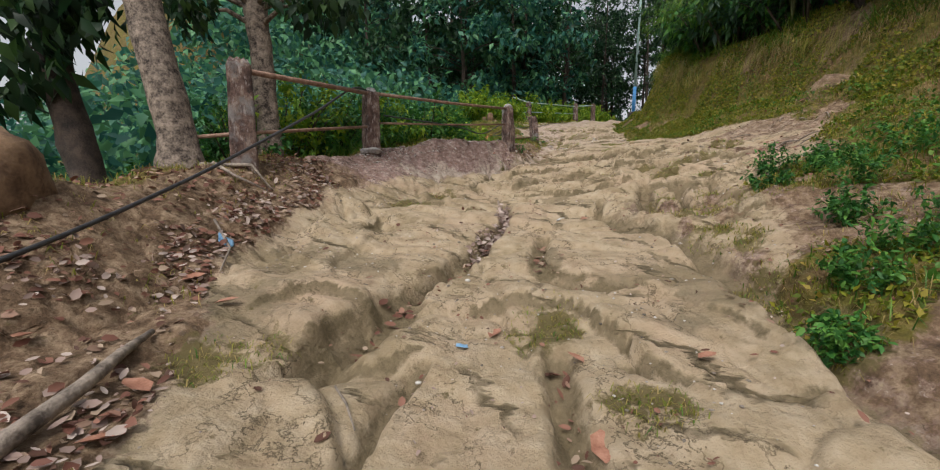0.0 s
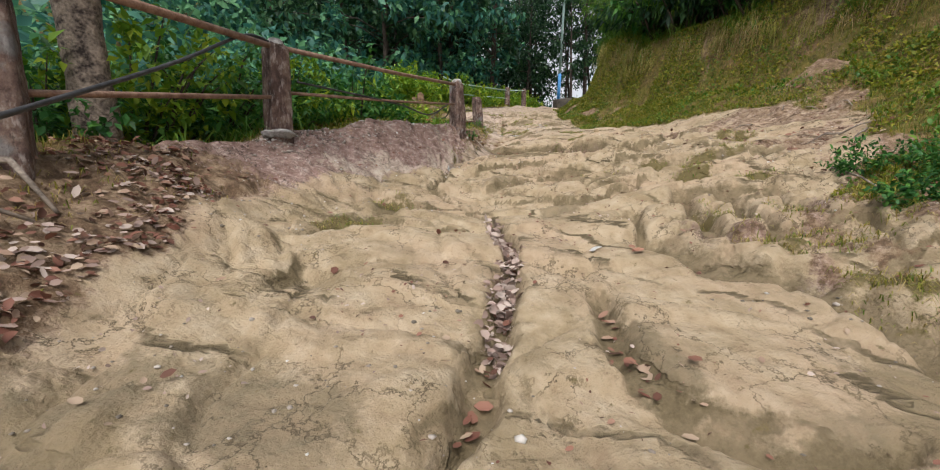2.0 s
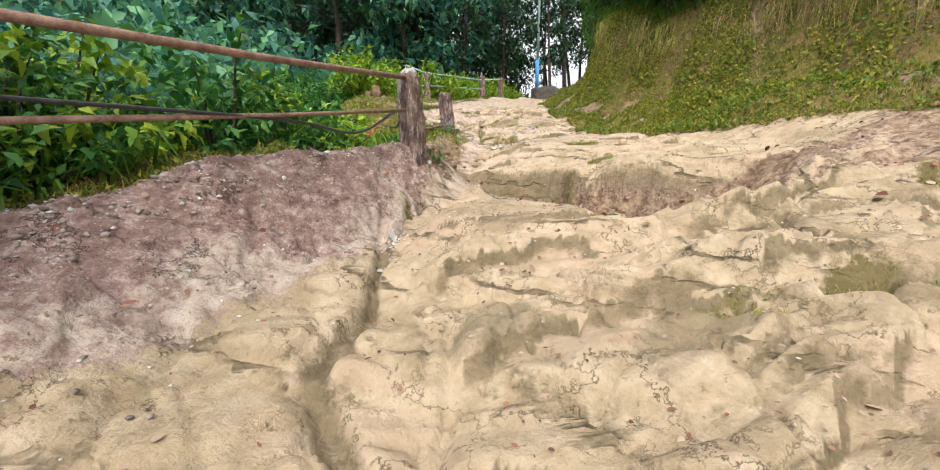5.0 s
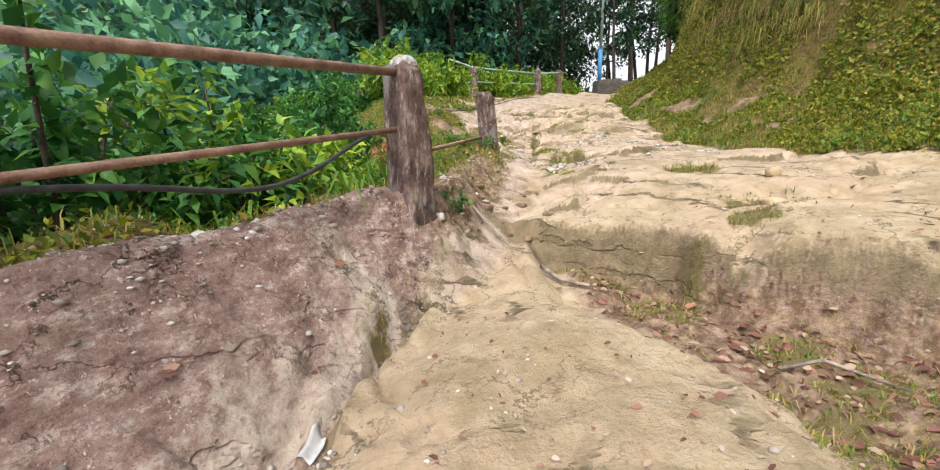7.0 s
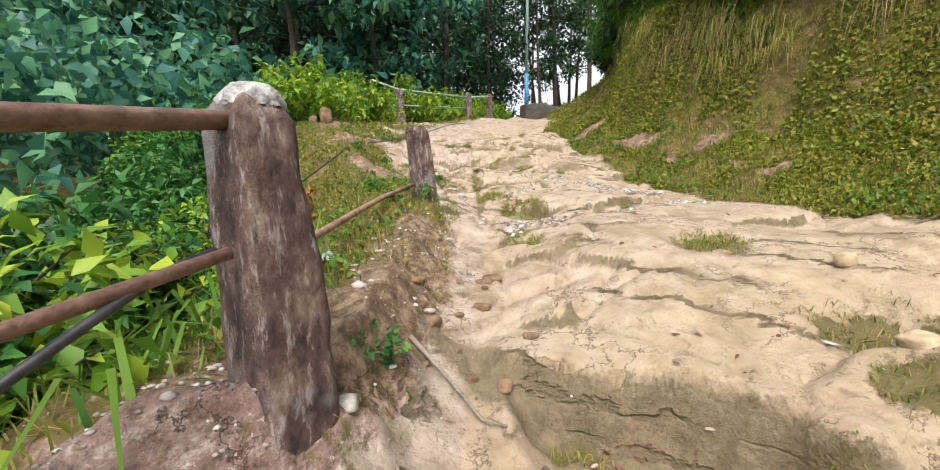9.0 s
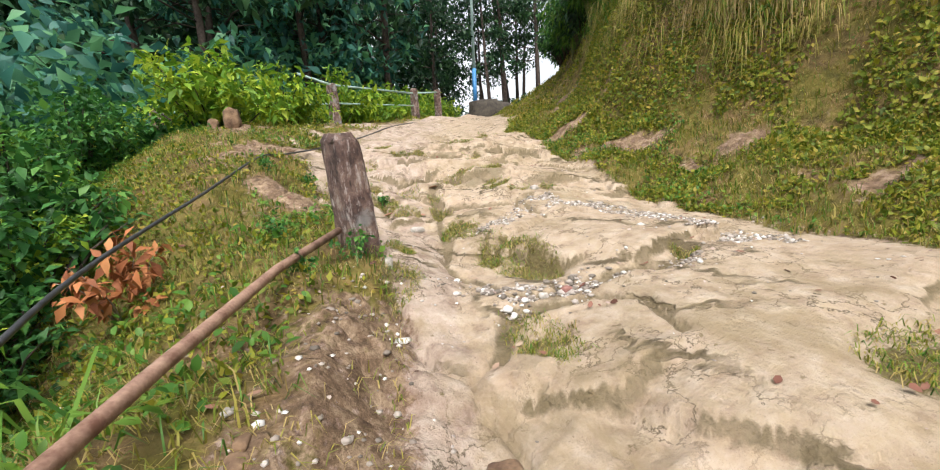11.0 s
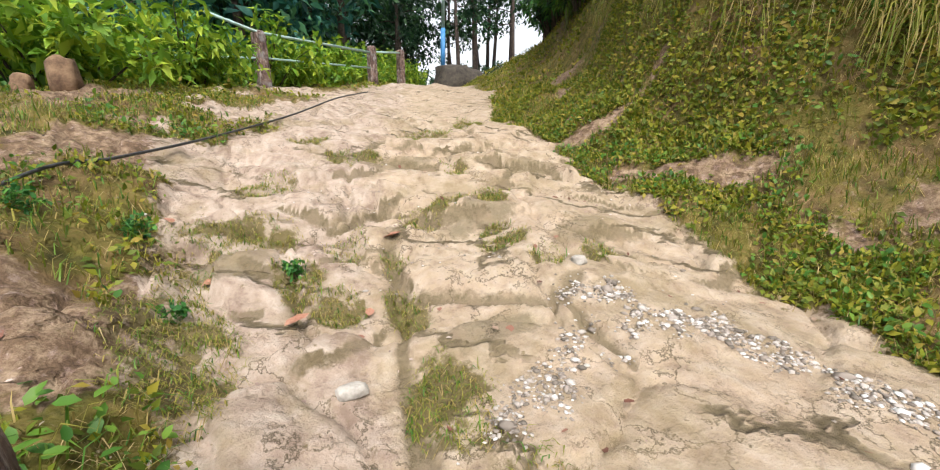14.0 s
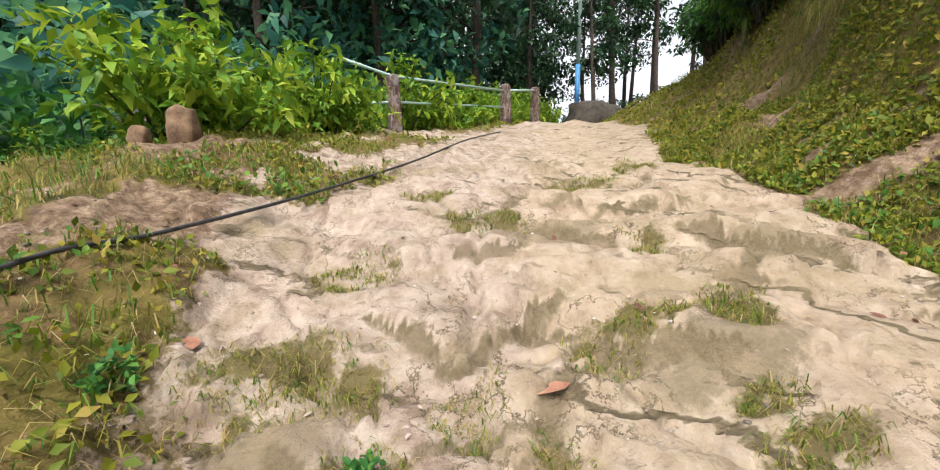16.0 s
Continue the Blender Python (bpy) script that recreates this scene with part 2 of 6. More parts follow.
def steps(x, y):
    """Small breaks where one slab ends above the next: rise, and the foot of each, darkened with moss and painted
    shade.
    """
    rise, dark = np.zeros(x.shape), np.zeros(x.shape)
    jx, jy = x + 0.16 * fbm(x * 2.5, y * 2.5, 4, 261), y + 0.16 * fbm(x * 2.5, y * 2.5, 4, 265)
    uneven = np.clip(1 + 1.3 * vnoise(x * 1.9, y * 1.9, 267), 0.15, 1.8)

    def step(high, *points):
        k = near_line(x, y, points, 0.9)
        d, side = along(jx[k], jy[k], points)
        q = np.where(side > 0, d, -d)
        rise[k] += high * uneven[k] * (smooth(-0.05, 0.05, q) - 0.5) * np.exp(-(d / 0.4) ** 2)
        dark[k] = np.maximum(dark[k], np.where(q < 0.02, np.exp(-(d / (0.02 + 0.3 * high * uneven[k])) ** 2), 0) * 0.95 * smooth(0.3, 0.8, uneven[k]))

    step(0.10, (3.6, 15.7), (3.72, 15.1), (4.1, 14.68), (4.85, 14.88))
    step(0.07, (3.1, 13.3), (3.3, 13.05), (3.62, 12.87), (3.9, 12.95))
    step(0.06, (4.05, 13.3), (4.5, 13.25), (4.95, 13.4), (5.4, 13.3))
    step(0.07, (4.5, 12.75), (4.3, 12.1), (4.6, 11.85), (5.2, 12.1))
    step(0.08, (1.95, 13.3), (2.2, 12.8), (2.55, 12.6), (2.75, 12.75))
    step(0.08, (2.6, 13.9), (2.9, 13.6), (3.2, 13.65))
    step(0.07, (3.5, 18.0), (3.62, 17.55), (4.0, 17.2), (4.38, 17.05), (4.5, 17.3))
    step(0.07, (5.0, 17.2), (5.1, 16.85), (5.4, 16.65), (5.9, 16.7))
    step(0.10, (3.8, 18.75), (4.33, 18.25), (4.8, 18.05), (5.2, 17.6), (5.6, 17.4))
    step(0.08, (4.1, 18.95), (4.9, 18.75), (5.6, 18.1), (6.0, 17.6))
    step(0.09, (3.5, 19.4), (4.3, 19.5), (5.3, 19.2), (5.7, 18.7))
    step(0.08, (2.6, 18.9), (3.3, 18.55), (3.9, 18.9))
    step(0.06, (2.5, 18.2), (2.9, 18.0), (3.3, 18.25), (3.6, 18.1))
    step(0.06, (2.55, 17.75), (2.7, 17.35), (2.95, 17.1), (3.3, 17.4))
    step(0.08, (3.2, 20.4), (4.3, 20.3), (5.4, 20.0), (6.2, 20.2))
    step(0.09, (0.6, 8.5), (1.1, 8.75), (1.7, 8.9), (2.2, 8.3))
    step(0.08, (0.7, 7.8), (1.2, 7.9), (1.9, 8.1), (2.4, 7.7))
    step(0.07, (0.8, 7.2), (1.2, 7.0), (1.55, 6.7), (2.1, 7.0), (2.6, 7.2))
    step(0.07, (1.0, 9.6), (1.6, 9.2), (2.4, 9.35))
    step(0.08, (2.6, 7.9), (3.2, 7.6), (3.9, 7.9))
    step(0.08, (3.0, 8.7), (3.7, 8.5), (4.4, 8.8))
    step(0.07, (-1.2, 6.5), (-0.8, 6.3), (-0.4, 6.2))
    step(0.07, (-1.35, 3.9), (-1.33, 4.2), (-1.22, 4.6), (-1.15, 5.0), (-1.0, 5.4))
    step(0.06, (-1.2, 5.6), (-0.7, 5.9), (-0.2, 6.0), (0.2, 6.2))
    step(0.05, (-0.9, 2.6), (-0.5, 2.5), (0.1, 2.75), (0.6, 2.7))
    step(0.10, (0.1, 3.3), (0.5, 3.35), (0.85, 3.1), (1.0, 2.6))
    step(0.09, (0.88, 4.86), (0.7, 4.3), (0.62, 3.95), (0.95, 3.65), (1.3, 3.5), (1.6, 3.1), (1.75, 2.5))
    step(0.08, (-0.87, 2.5), (-0.65, 3.0), (-0.4, 3.75), (-0.15, 4.15), (0.02, 4.5))
    step(0.06, (-1.5, 2.2), (-1.3, 2.9), (-0.95, 3.2), (-0.7, 3.0))
    return rise, dark


def tufted(x, y):
    """Where grass and moss hold on in hollows of the rock, 0 to 1."""
    m = np.zeros(x.shape)
    wob = 0.25 * fbm(x * 3.1, y * 3.1, 3, 221)

    def spot(cx, cy, rx, ry):
        k = near_line(x, y, [(cx, cy)], 1.4 * max(rx, ry))
        m[k] = np.maximum(m[k], 1 - smooth(0.55, 1.1, np.hypot((x[k] - cx) / rx, (y[k] - cy) / ry) + wob[k]))

    spot(0.58, 3.0, 0.32, 0.36), spot(0.92, 2.05, 0.26, 0.22), spot(-1.2, 2.3, 0.35, 0.3), spot(-0.42, 7.0, 0.3, 0.28), spot(-0.85, 6.2, 0.35, 0.2)
    spot(2.3, 7.7, 0.3, 0.16), spot(2.6, 6.0, 0.15, 0.3), spot(3.0, 5.6, 0.15, 0.3), spot(3.5, 6.4, 0.3, 0.25), spot(4.0, 7.4, 0.35, 0.2), spot(4.6, 8.2, 0.4, 0.25), spot(2.9, 7.6, 0.3, 0.13), spot(3.6, 8.9, 0.4, 0.18), spot(3.95, 11.8, 0.4, 0.35), spot(4.15, 13.1, 0.4, 0.3), spot(3.5, 15.6, 0.3, 0.6)
    spot(3.0, 14.35, 0.22, 0.4), spot(3.4, 16.6, 0.25, 0.4), spot(3.1, 17.6, 0.2, 0.25), spot(4.5, 14.65, 0.15, 0.12), spot(2.35, 15.3, 0.22, 0.3), spot(2.6, 16.0, 0.15, 0.3)
    spot(2.8, 19.3, 0.3, 0.22), spot(3.8, 19.9, 0.35, 0.25), spot(4.2, 18.55, 0.4, 0.18), spot(4.7, 19.3, 0.2, 0.2), spot(4.7, 18.4, 0.15, 0.2), spot(4.45, 17.75, 0.25, 0.15)
    spot(4.6, 17.4, 0.18, 0.15), spot(2.9, 17.95, 0.2, 0.3), spot(3.5, 17.5, 0.14, 0.3), spot(2.6, 18.5, 0.5, 0.25), spot(3.6, 18.0, 0.12, 0.2), spot(5.05, 17.3, 0.2, 0.12)
    spot(3.4, 20.6, 0.3, 0.2), spot(5.0, 20.9, 0.6, 0.3), spot(6.3, 21.7, 0.5, 0.3), spot(2.2, 17.3, 0.4, 0.7), spot(1.3, 12.6, 0.3, 0.7), spot(1.1, 11.9, 0.16, 0.3)
    spot(2.9, 10.0, 0.5, 0.35), spot(2.55, 9.5, 0.3, 0.4), spot(2.7, 11.2, 0.3, 0.3)
    spot(2.4, 4.1, 0.28, 0.5), spot(2.2, 3.2, 0.25, 0.35), spot(2.6, 4.9, 0.3, 0.35), spot(2.05, 2.5, 0.2, 0.4), spot(3.0, 6.9, 0.3, 0.2), spot(3.4, 7.3, 0.3, 0.2)
    spot(0.93, 11.4, 0.16, 0.25), spot(0.76, 10.8, 0.1, 0.2), spot(2.5, 11.75, 0.3, 0.2), spot(2.85, 11.3, 0.25, 0.25), spot(2.3, 12.05, 0.18, 0.2), spot(3.1, 10.5, 0.25, 0.2), spot(3.4, 10.2, 0.3, 0.25), spot(2.75, 9.9, 0.25, 0.3)
    spot(3.5, 11.3, 0.25, 0.25), spot(3.42, 15.6, 0.2, 0.4), spot(3.55, 15.1, 0.14, 0.2), spot(3.3, 18.3, 0.2, 0.15), spot(2.4, 18.4, 0.22, 0.2), spot(2.25, 18.0, 0.18, 0.25), spot(5.1, 17.4, 0.18, 0.14)
    spot(4.8, 18.6, 0.25, 0.12), spot(4.0, 18.4, 0.22, 0.14), spot(4.5, 18.0, 0.2, 0.12), spot(2.35, 15.2, 0.16, 0.3)
    return m


def stained(x, y):
    """Where grey-green stain darkens the smooth rock, 0 to 1."""
    m = np.zeros(x.shape)
    wob = 0.5 * fbm(x * 2.6, y * 2.6, 4, 271)
    for cx, cy, rx, ry in ((-1.55, 2.75, 0.6, 0.6), (-0.95, 3.95, 0.5, 0.4), (-1.5, 3.9, 0.35, 0.6), (1.75, 3.4, 0.35, 0.75), (1.45, 2.8, 0.3, 0.3), (0.75, 4.2, 0.2, 0.5), (1.2, 3.5, 0.4, 0.2), (-0.5, 6.9, 0.3, 0.35),
                           (-0.65, 6.3, 0.4, 0.2), (1.35, 6.75, 0.35, 0.2), (1.0, 8.0, 0.4, 0.25), (1.9, 7.6, 0.5, 0.25), (2.9, 8.3, 0.5, 0.25), (1.5, 9.35, 0.5, 0.2), (4.4, 18.2, 0.5, 0.2), (5.1, 17.6, 0.4, 0.2),
                           (4.2, 19.6, 0.6, 0.2), (2.55, 18.2, 0.35, 0.25), (3.9, 16.9, 0.4, 0.2), (5.4, 18.9, 0.4, 0.3)):
        k = near_line(x, y, [(cx, cy)], 1.5 * max(rx, ry))
        m[k] = np.maximum(m[k], 1 - smooth(0.3, 1.2, np.hypot((x[k] - cx) / rx, (y[k] - cy) / ry) + wob[k]))
    return m


def relief(x, y, u):
    """Rock relief, ledges and cracks on the slope; and the masks rock, moss with painted shade, tufts."""
    wx, wy = x + 0.25 * fbm(x * 0.8, y * 0.8, 3, 21), y + 0.25 * fbm(x * 0.8, y * 0.8, 3, 31)
    on = smooth(0.8, 1.2, u) * (1 - smooth(3.75, 4.25, u))
    far = 0.55 + 0.45 * smooth(6.0, 8.0, y)
    f1, f2, tag = cells(wx * 0.85 + 0.2 * wy, wy * 0.72 - 0.1 * wx, 41)
    g1, g2, gtag = cells(wx * 2.6 + 0.7 * wy, wy * 2.0, 51)
    slab = smooth(0.2, 0.8, 1.25 - np.hypot((x - 1.75) / 0.95, (y - 10.3) / 1.5)) + smooth(0.1, 0.6, 1.2 - np.hypot((x - 4.4) / 1.7, (y - 14.2) / 2.2))
    smoothed = np.clip(1 - slab, 0.12, 1)
    rough_bed = (0.7 * smooth(5.5, 8.0, y) * (1 - smooth(9.0, 10.0, y)) + 0.5 * smooth(12.4, 13.0, y) * (1 - smooth(13.0, 15, y)) + 0.45 * smooth(17.5, 18.5, y)) * smoothed
    rub = smooth(1.7, 2.1, x) * (1 - smooth(4.5, 5.5, x)) * smooth(3.8, 4.6, y) * (1 - smooth(8.6, 9.4, y))
    rough_bed = np.maximum(rough_bed, 0.8 * rub)
    dz = on * (0.05 * (0.4 - f1) + 0.08 * smoothed * (tag - 0.5) - 0.06 * smoothed * far * np.exp(-((f2 - f1) / 0.045) ** 2))
    dz = dz + on * (0.02 * smoothed + 0.045 * rough_bed) * ((gtag - 0.5) - 1.0 * np.exp(-((g2 - g1) / 0.05) ** 2))
    # ledges of tilted beds across the track
    bed = (wy * 1.0 + 0.45 * wx + 0.5 * fbm(x * 0.6, y * 0.6, 3, 61)) / 0.8
    saw = bed - np.floor(bed)
    dz = dz + on * (0.05 * smoothed + 0.11 * rough_bed) * (smooth(0.0, 0.14, saw) - saw)
    joint = np.maximum(np.exp(-((f2 - f1) / 0.05) ** 2) * smoothed, np.exp(-((saw - 0.03) / 0.09) ** 2) * (0.35 * smoothed + rough_bed))
    bed = (wy * 1.0 - 0.35 * wx + 0.6 * fbm(x * 0.8, y * 0.8, 3, 65)) / 0.37
    saw = bed - np.floor(bed)
    dz = dz + on * 0.09 * rough_bed * (smooth(0.0, 0.22, saw) - saw)
    joint = np.maximum(joint, 0.8 * rough_bed * np.exp(-((saw - 0.03) / 0.10) ** 2))
    joint = on * joint * smooth(-0.25, 0.2, fbm(x * 1.4, y * 1.4, 3, 235))
    d, side = ledge(x, y)
    step_z, step_shade = steps(x, y)
    dz = dz * (1 - 0.7 * np.exp(-(d / 0.7) ** 2) * smooth(9.6, 10.2, y)) + step_z
    deep, moss_shade = cracks(x, y)
    tuft = tufted(x, y) * smooth(0.2, 0.9, u)
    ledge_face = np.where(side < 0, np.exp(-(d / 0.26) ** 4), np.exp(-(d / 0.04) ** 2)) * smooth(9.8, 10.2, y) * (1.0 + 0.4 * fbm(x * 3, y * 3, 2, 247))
    # Ledge face, slab feet and joints all darken: moss and shade in one mask.
    moss_shade = np.maximum.reduce([moss_shade, ledge_face, step_shade, (0.45 + 0.35 * rub) * joint])
    dz = dz - 0.75 * deep - (0.02 + 0.05 * np.abs(fbm(x * 5, y * 5, 3, 231))) * tuft * on
    dz = dz + 0.04 * fbm(x * 1.1, y * 1.1, 4, 71) + 0.010 * fbm(x * 6, y * 6, 3, 81)
    berm = smooth(-0.3, 0.1, u) * (1 - smooth(0.9, 1.3, u))
    b1, b2, btag = cells(wx * 2.4, wy * 1.8, 97)
    dz = dz + berm * (0.10 * fbm(x * 2.2, y * 2.2, 4, 91) + 0.06 * (btag - 0.5) - 0.04 * np.exp(-((b2 - b1) / 0.08) ** 2))
    c1, c2, ctag = cells(wx * 6.5 + 0.8 * wy, wy * 5.0, 99)
    dz = dz + berm * (0.05 * (ctag - 0.5) - 0.03 * np.exp(-((c2 - c1) / 0.12) ** 2) + 0.03 * fbm(x * 9, y * 9, 3, 95)) * smooth(-0.3, 0.15, fbm(x * 1.5, y * 1.5, 2, 93))
    bank = smooth(3.9, 4.5, u)
    dz = dz + bank * (0.4 * fbm(x * 0.9, y * 0.9, 4, 101) + 0.06 * fbm(x * 4, y * 4, 3, 111))
    dz = dz + 0.5 * np.exp(-((x - 7.3) / 0.55) ** 2 - ((y - 9.3) / 0.6) ** 2)
    left = 1 - smooth(-0.6, 0.2, u)
    dz = dz + left * 0.25 * fbm(x * 1.3, y * 1.3, 4, 121)
    return dz, on, moss_shade, tuft


def verge(y):
    """Where the grass of the bank side begins."""
    return np.interp(y, [-5, 1.5, 2.3, 3.1, 3.5, 4.7, 5.6, 6.2, 7.3, 8.5, 10, 11.9, 12.7, 13.3, 14, 15, 16, 17, 18, 18.7, 19.7, 21.9, 25, 28, 36],
                     [2.0, 1.9, 1.8, 2.15, 2.5, 3.1, 3.4, 4.6, 5.9, 6.2, 6.1, 5.85, 5.8, 5.55, 5.5, 5.65, 5.75, 5.85, 5.95, 5.9, 6.3, 6.8, 8.6, 10.5, 13.2])


def cover(x, y, u):
    """How far soil, green growth, moss with painted shade, and tufts cover the ground, 0 to 1 each."""
    ragged = 0.35 * fbm(x * 1.7, y * 1.7, 4, 131)
    dz, on, moss_shade, tuft = relief(x, y, u)
    right = smooth(-0.15, 0.25, x - verge(y) + 0.6 * ragged)
    left_edge = np.interp(y, [0, 1.6, 2.5, 3.0, 3.9, 4.9, 5.7, 6.9, 7.5, 8.06, 8.8, 9.4, 10.0, 10.5, 11.0, 11.5, 12.0, 12.7, 13.5, 14.5, 15.5, 17.0, 19.0],
                          [-1.1, -1.15, -1.4, -1.75, -1.9, -1.8, -1.78, -1.35, -1.1, -0.76, -0.15, 0.25, 0.52, 0.72, 0.92, 1.1, 1.35, 1.7, 2.0, 2.3, 2.4, 2.15, 1.9])
    beyond = smooth(-0.10, 0.12, left_edge - x + 0.35 * ragged)
    litter = beyond * (1 - smooth(6.0, 7.4, y + 1.5 * ragged))
    soil = beyond
    pale = 0.8 * beyond * smooth(0.75, 0.15, left_edge - x + 1.2 * ragged) * smooth(7.0, 8.5, y) * (1 - smooth(11.0, 11.5, y))
    cut_bank = beyond * smooth(11.5, 12.0, y + 0.5 * ragged)
    outer = 1 - smooth(-0.75, 0.05, u + 1.4 * ragged)
    late = smooth(16.2, 18.0, y) * (1 - smooth(0.55, 1.05, u + 1.2 * ragged))
    early = smooth(12.2, 13.2, y) * (1 - smooth(0.5, 1.0, u + 1.2 * ragged))
    bare = fbm(x * 1.1, y * 1.1, 4, 141)
    near_side = 1 - smooth(5.5, 7.5, y)
    right = right * smooth(-0.32 + 0.26 * near_side, 0.0 + 0.16 * near_side, bare + 0.1 + 0.12 * (1 - near_side))
    scar = np.maximum(np.exp(-(along(x, y, [(6.25, 19.8), (6.9, 19.2), (7.4, 18.9)])[0] / 0.17) ** 2), np.exp(-(along(x, y, [(6.3, 18.3), (6.6, 17.7), (6.9, 17.2)])[0] / 0.16) ** 2))
    scar = np.maximum(scar, np.exp(-(along(x, y, [(6.9, 16.1), (7.1, 15.5)])[0] / 0.2) ** 2))
    right = right * (1 - scar * smooth(-0.3, 0.2, fbm(x * 2.5, y * 2.5, 3, 279) + 0.15))
    right = right * (1 - np.exp(-((x - 7.3) / 0.6) ** 2 - ((y - 9.3) / 0.65) ** 2))
    late, early = late * smooth(-0.12, 0.12, bare + 0.02), early * smooth(-0.12, 0.12, bare + 0.02)
    green = np.maximum.reduce([right, outer, late, early])
    rubble = smooth(4.0, 4.6, x + 0.8 * ragged) * (1 - smooth(9.5, 10.5, y)) * smooth(4.0, 5.5, y) * smooth(-0.15, 0.2, fbm(x * 1.5, y * 1.5, 4, 277))
    bank_soil = smooth(-0.1, 0.3, x - verge(y))
    soil = np.maximum.reduce([soil, 0.7 * rubble, bank_soil, late, early])
    litter = np.maximum.reduce([litter, 0.8 * bank_soil, 0.6 * rubble, 0.5 * smooth(16, 17.5, y) * (1 - smooth(0.7, 1.2, u))])
    tuft = tuft * smooth(-0.22, 0.1, fbm(x * 4.5, y * 4.5, 3, 145))
    hollow = smooth(0.0, 0.3, x - np.interp(y, [8.6, 9.5, 10.4, 11.2, 12.2], [2.4, 2.42, 2.36, 2.0, 2.15])) * smooth(9.0, 9.7, y) * (ledge(x, y)[1] < 0) * (1 - smooth(12.0, 12.5, y))
    gully = smooth(0.0, 0.35, x - np.interp(y, [1, 2.3, 3.2, 4.0, 4.7, 5.6], [1.95, 1.95, 2.1, 2.15, 2.05, 1.8]) + 0.3 * ragged) * (1 - smooth(5.2, 5.9, y))
    soil = np.maximum.reduce([soil, hollow * smooth(-0.35, 0.1, bare + 0.15), gully * smooth(-0.25, 0.15, fbm(x * 2.2, y * 2.2, 3, 275))])
    litter = np.maximum.reduce([litter, 0.75 * hollow, 0.7 * gully, 0.85 * cut_bank])
    pink = np.maximum(0.5 * smooth(10.5, 13.5, y), smooth(10.8, 12.0, y) * smooth(2.5, 1.5, u + 0.5 * ragged), 0.35 * smooth(-2.0, -0.6, -np.abs(x + 1.0)) * (1 - smooth(6, 8, y)) * smooth(3.0, 4.5, y))
    return soil, green, moss_shade, tuft, litter, stained(x, y), pink, pale


def height(x, y):
    x, y = np.asarray(x, float), np.asarray(y, float)
    z, u = land(x, y)
    return z + relief(x, y, u)[0]


def ground(x, y):
    return float(height(np.array([x]), np.array([y]))[0])


# ---- materials ----
def material(name):
    m = bpy.data.materials.new(name)
    m.use_nodes = True
    return m, m.node_tree.nodes, m.node_tree.links, m.node_tree.nodes["Principled BSDF"]


def noisy(name, dark, light, scale=8.0, rough=0.85, bump=0.3, detail=6.0, metal=0.0, fine=6.0):
    m, n, l, p = material(name)
    co = n.new("ShaderNodeTexCoord")
    a, b = n.new("ShaderNodeTexNoise"), n.new("ShaderNodeTexNoise")
    a.inputs["Scale"].default_value, a.inputs["Detail"].default_value = scale, detail
    b.inputs["Scale"].default_value, b.inputs["Detail"].default_value = scale * fine, 4.0
    l.new(co.outputs["Object"], a.inputs["Vector"]), l.new(co.outputs["Object"], b.inputs["Vector"])
    add = n.new("ShaderNodeMath")
    add.operation = "MULTIPLY_ADD"
    add.inputs[1].default_value = 0.45
    l.new(b.outputs["Fac"], add.inputs[0]), l.new(a.outputs["Fac"], add.inputs[2])
    ramp = n.new("ShaderNodeValToRGB")
    ramp.color_ramp.elements[0].position, ramp.color_ramp.elements[0].color = 0.5, (*dark, 1)
    ramp.color_ramp.elements[1].position, ramp.color_ramp.elements[1].color = 0.95, (*light, 1)
    l.new(add.outputs[0], ramp.inputs["Fac"]), l.new(ramp.outputs["Color"], p.inputs["Base Color"])
    bp = n.new("ShaderNodeBump")
    bp.inputs["Strength"].default_value, bp.inputs["Distance"].default_value = bump, 0.02
    l.new(add.outputs[0], bp.inputs["Height"]), l.new(bp.outputs["Normal"], p.inputs["Normal"])
    p.inputs["Roughness"].default_value, p.inputs["Metallic"].default_value = rough, metal
    return m


def mix(n, l, fac, a, b):
    m = n.new("ShaderNodeMix")
    m.data_type = "RGBA"
    for sock, v in ((m.inputs[0], fac), (m.inputs[6], a), (m.inputs[7], b)):
        if isinstance(v, tuple):
            sock.default_value = (*v, 1)
        elif isinstance(v, float):
            sock.default_value = v
        else:
            l.new(v, sock)
    return m.outputs[2]


def ramped(n, l, value, *stops):
    r = n.new("ShaderNodeValToRGB")
    r.color_ramp.elements.remove(r.color_ramp.elements[1])
    for k, (at, v) in enumerate(stops):
        e = r.color_ramp.elements[0] if k == 0 else r.color_ramp.elements.new(at)
        e.position, e.color = at, ((v, v, v, 1) if isinstance(v, float) else (*v, 1))
    l.new(value, r.inputs["Fac"])
    return r.outputs["Color"]


def tex(n, l, scale, detail=6.0, rough=0.6, kind="ShaderNodeTexNoise", out="Fac", stretch=None):
    co = n.new("ShaderNodeTexCoord")
    t = n.new(kind)
    t.inputs["Scale"].default_value = scale
    if kind == "ShaderNodeTexNoise":
        t.inputs["Detail"].default_value, t.inputs["Roughness"].default_value = detail, rough
    src = co.outputs["Object"]
    if stretch:
        mp = n.new("ShaderNodeMapping")
        mp.inputs["Scale"].default_value = stretch
        l.new(src, mp.inputs["Vector"])
        src = mp.outputs["Vector"]
    l.new(src, t.inputs["Vector"])
    return t.outputs[out]


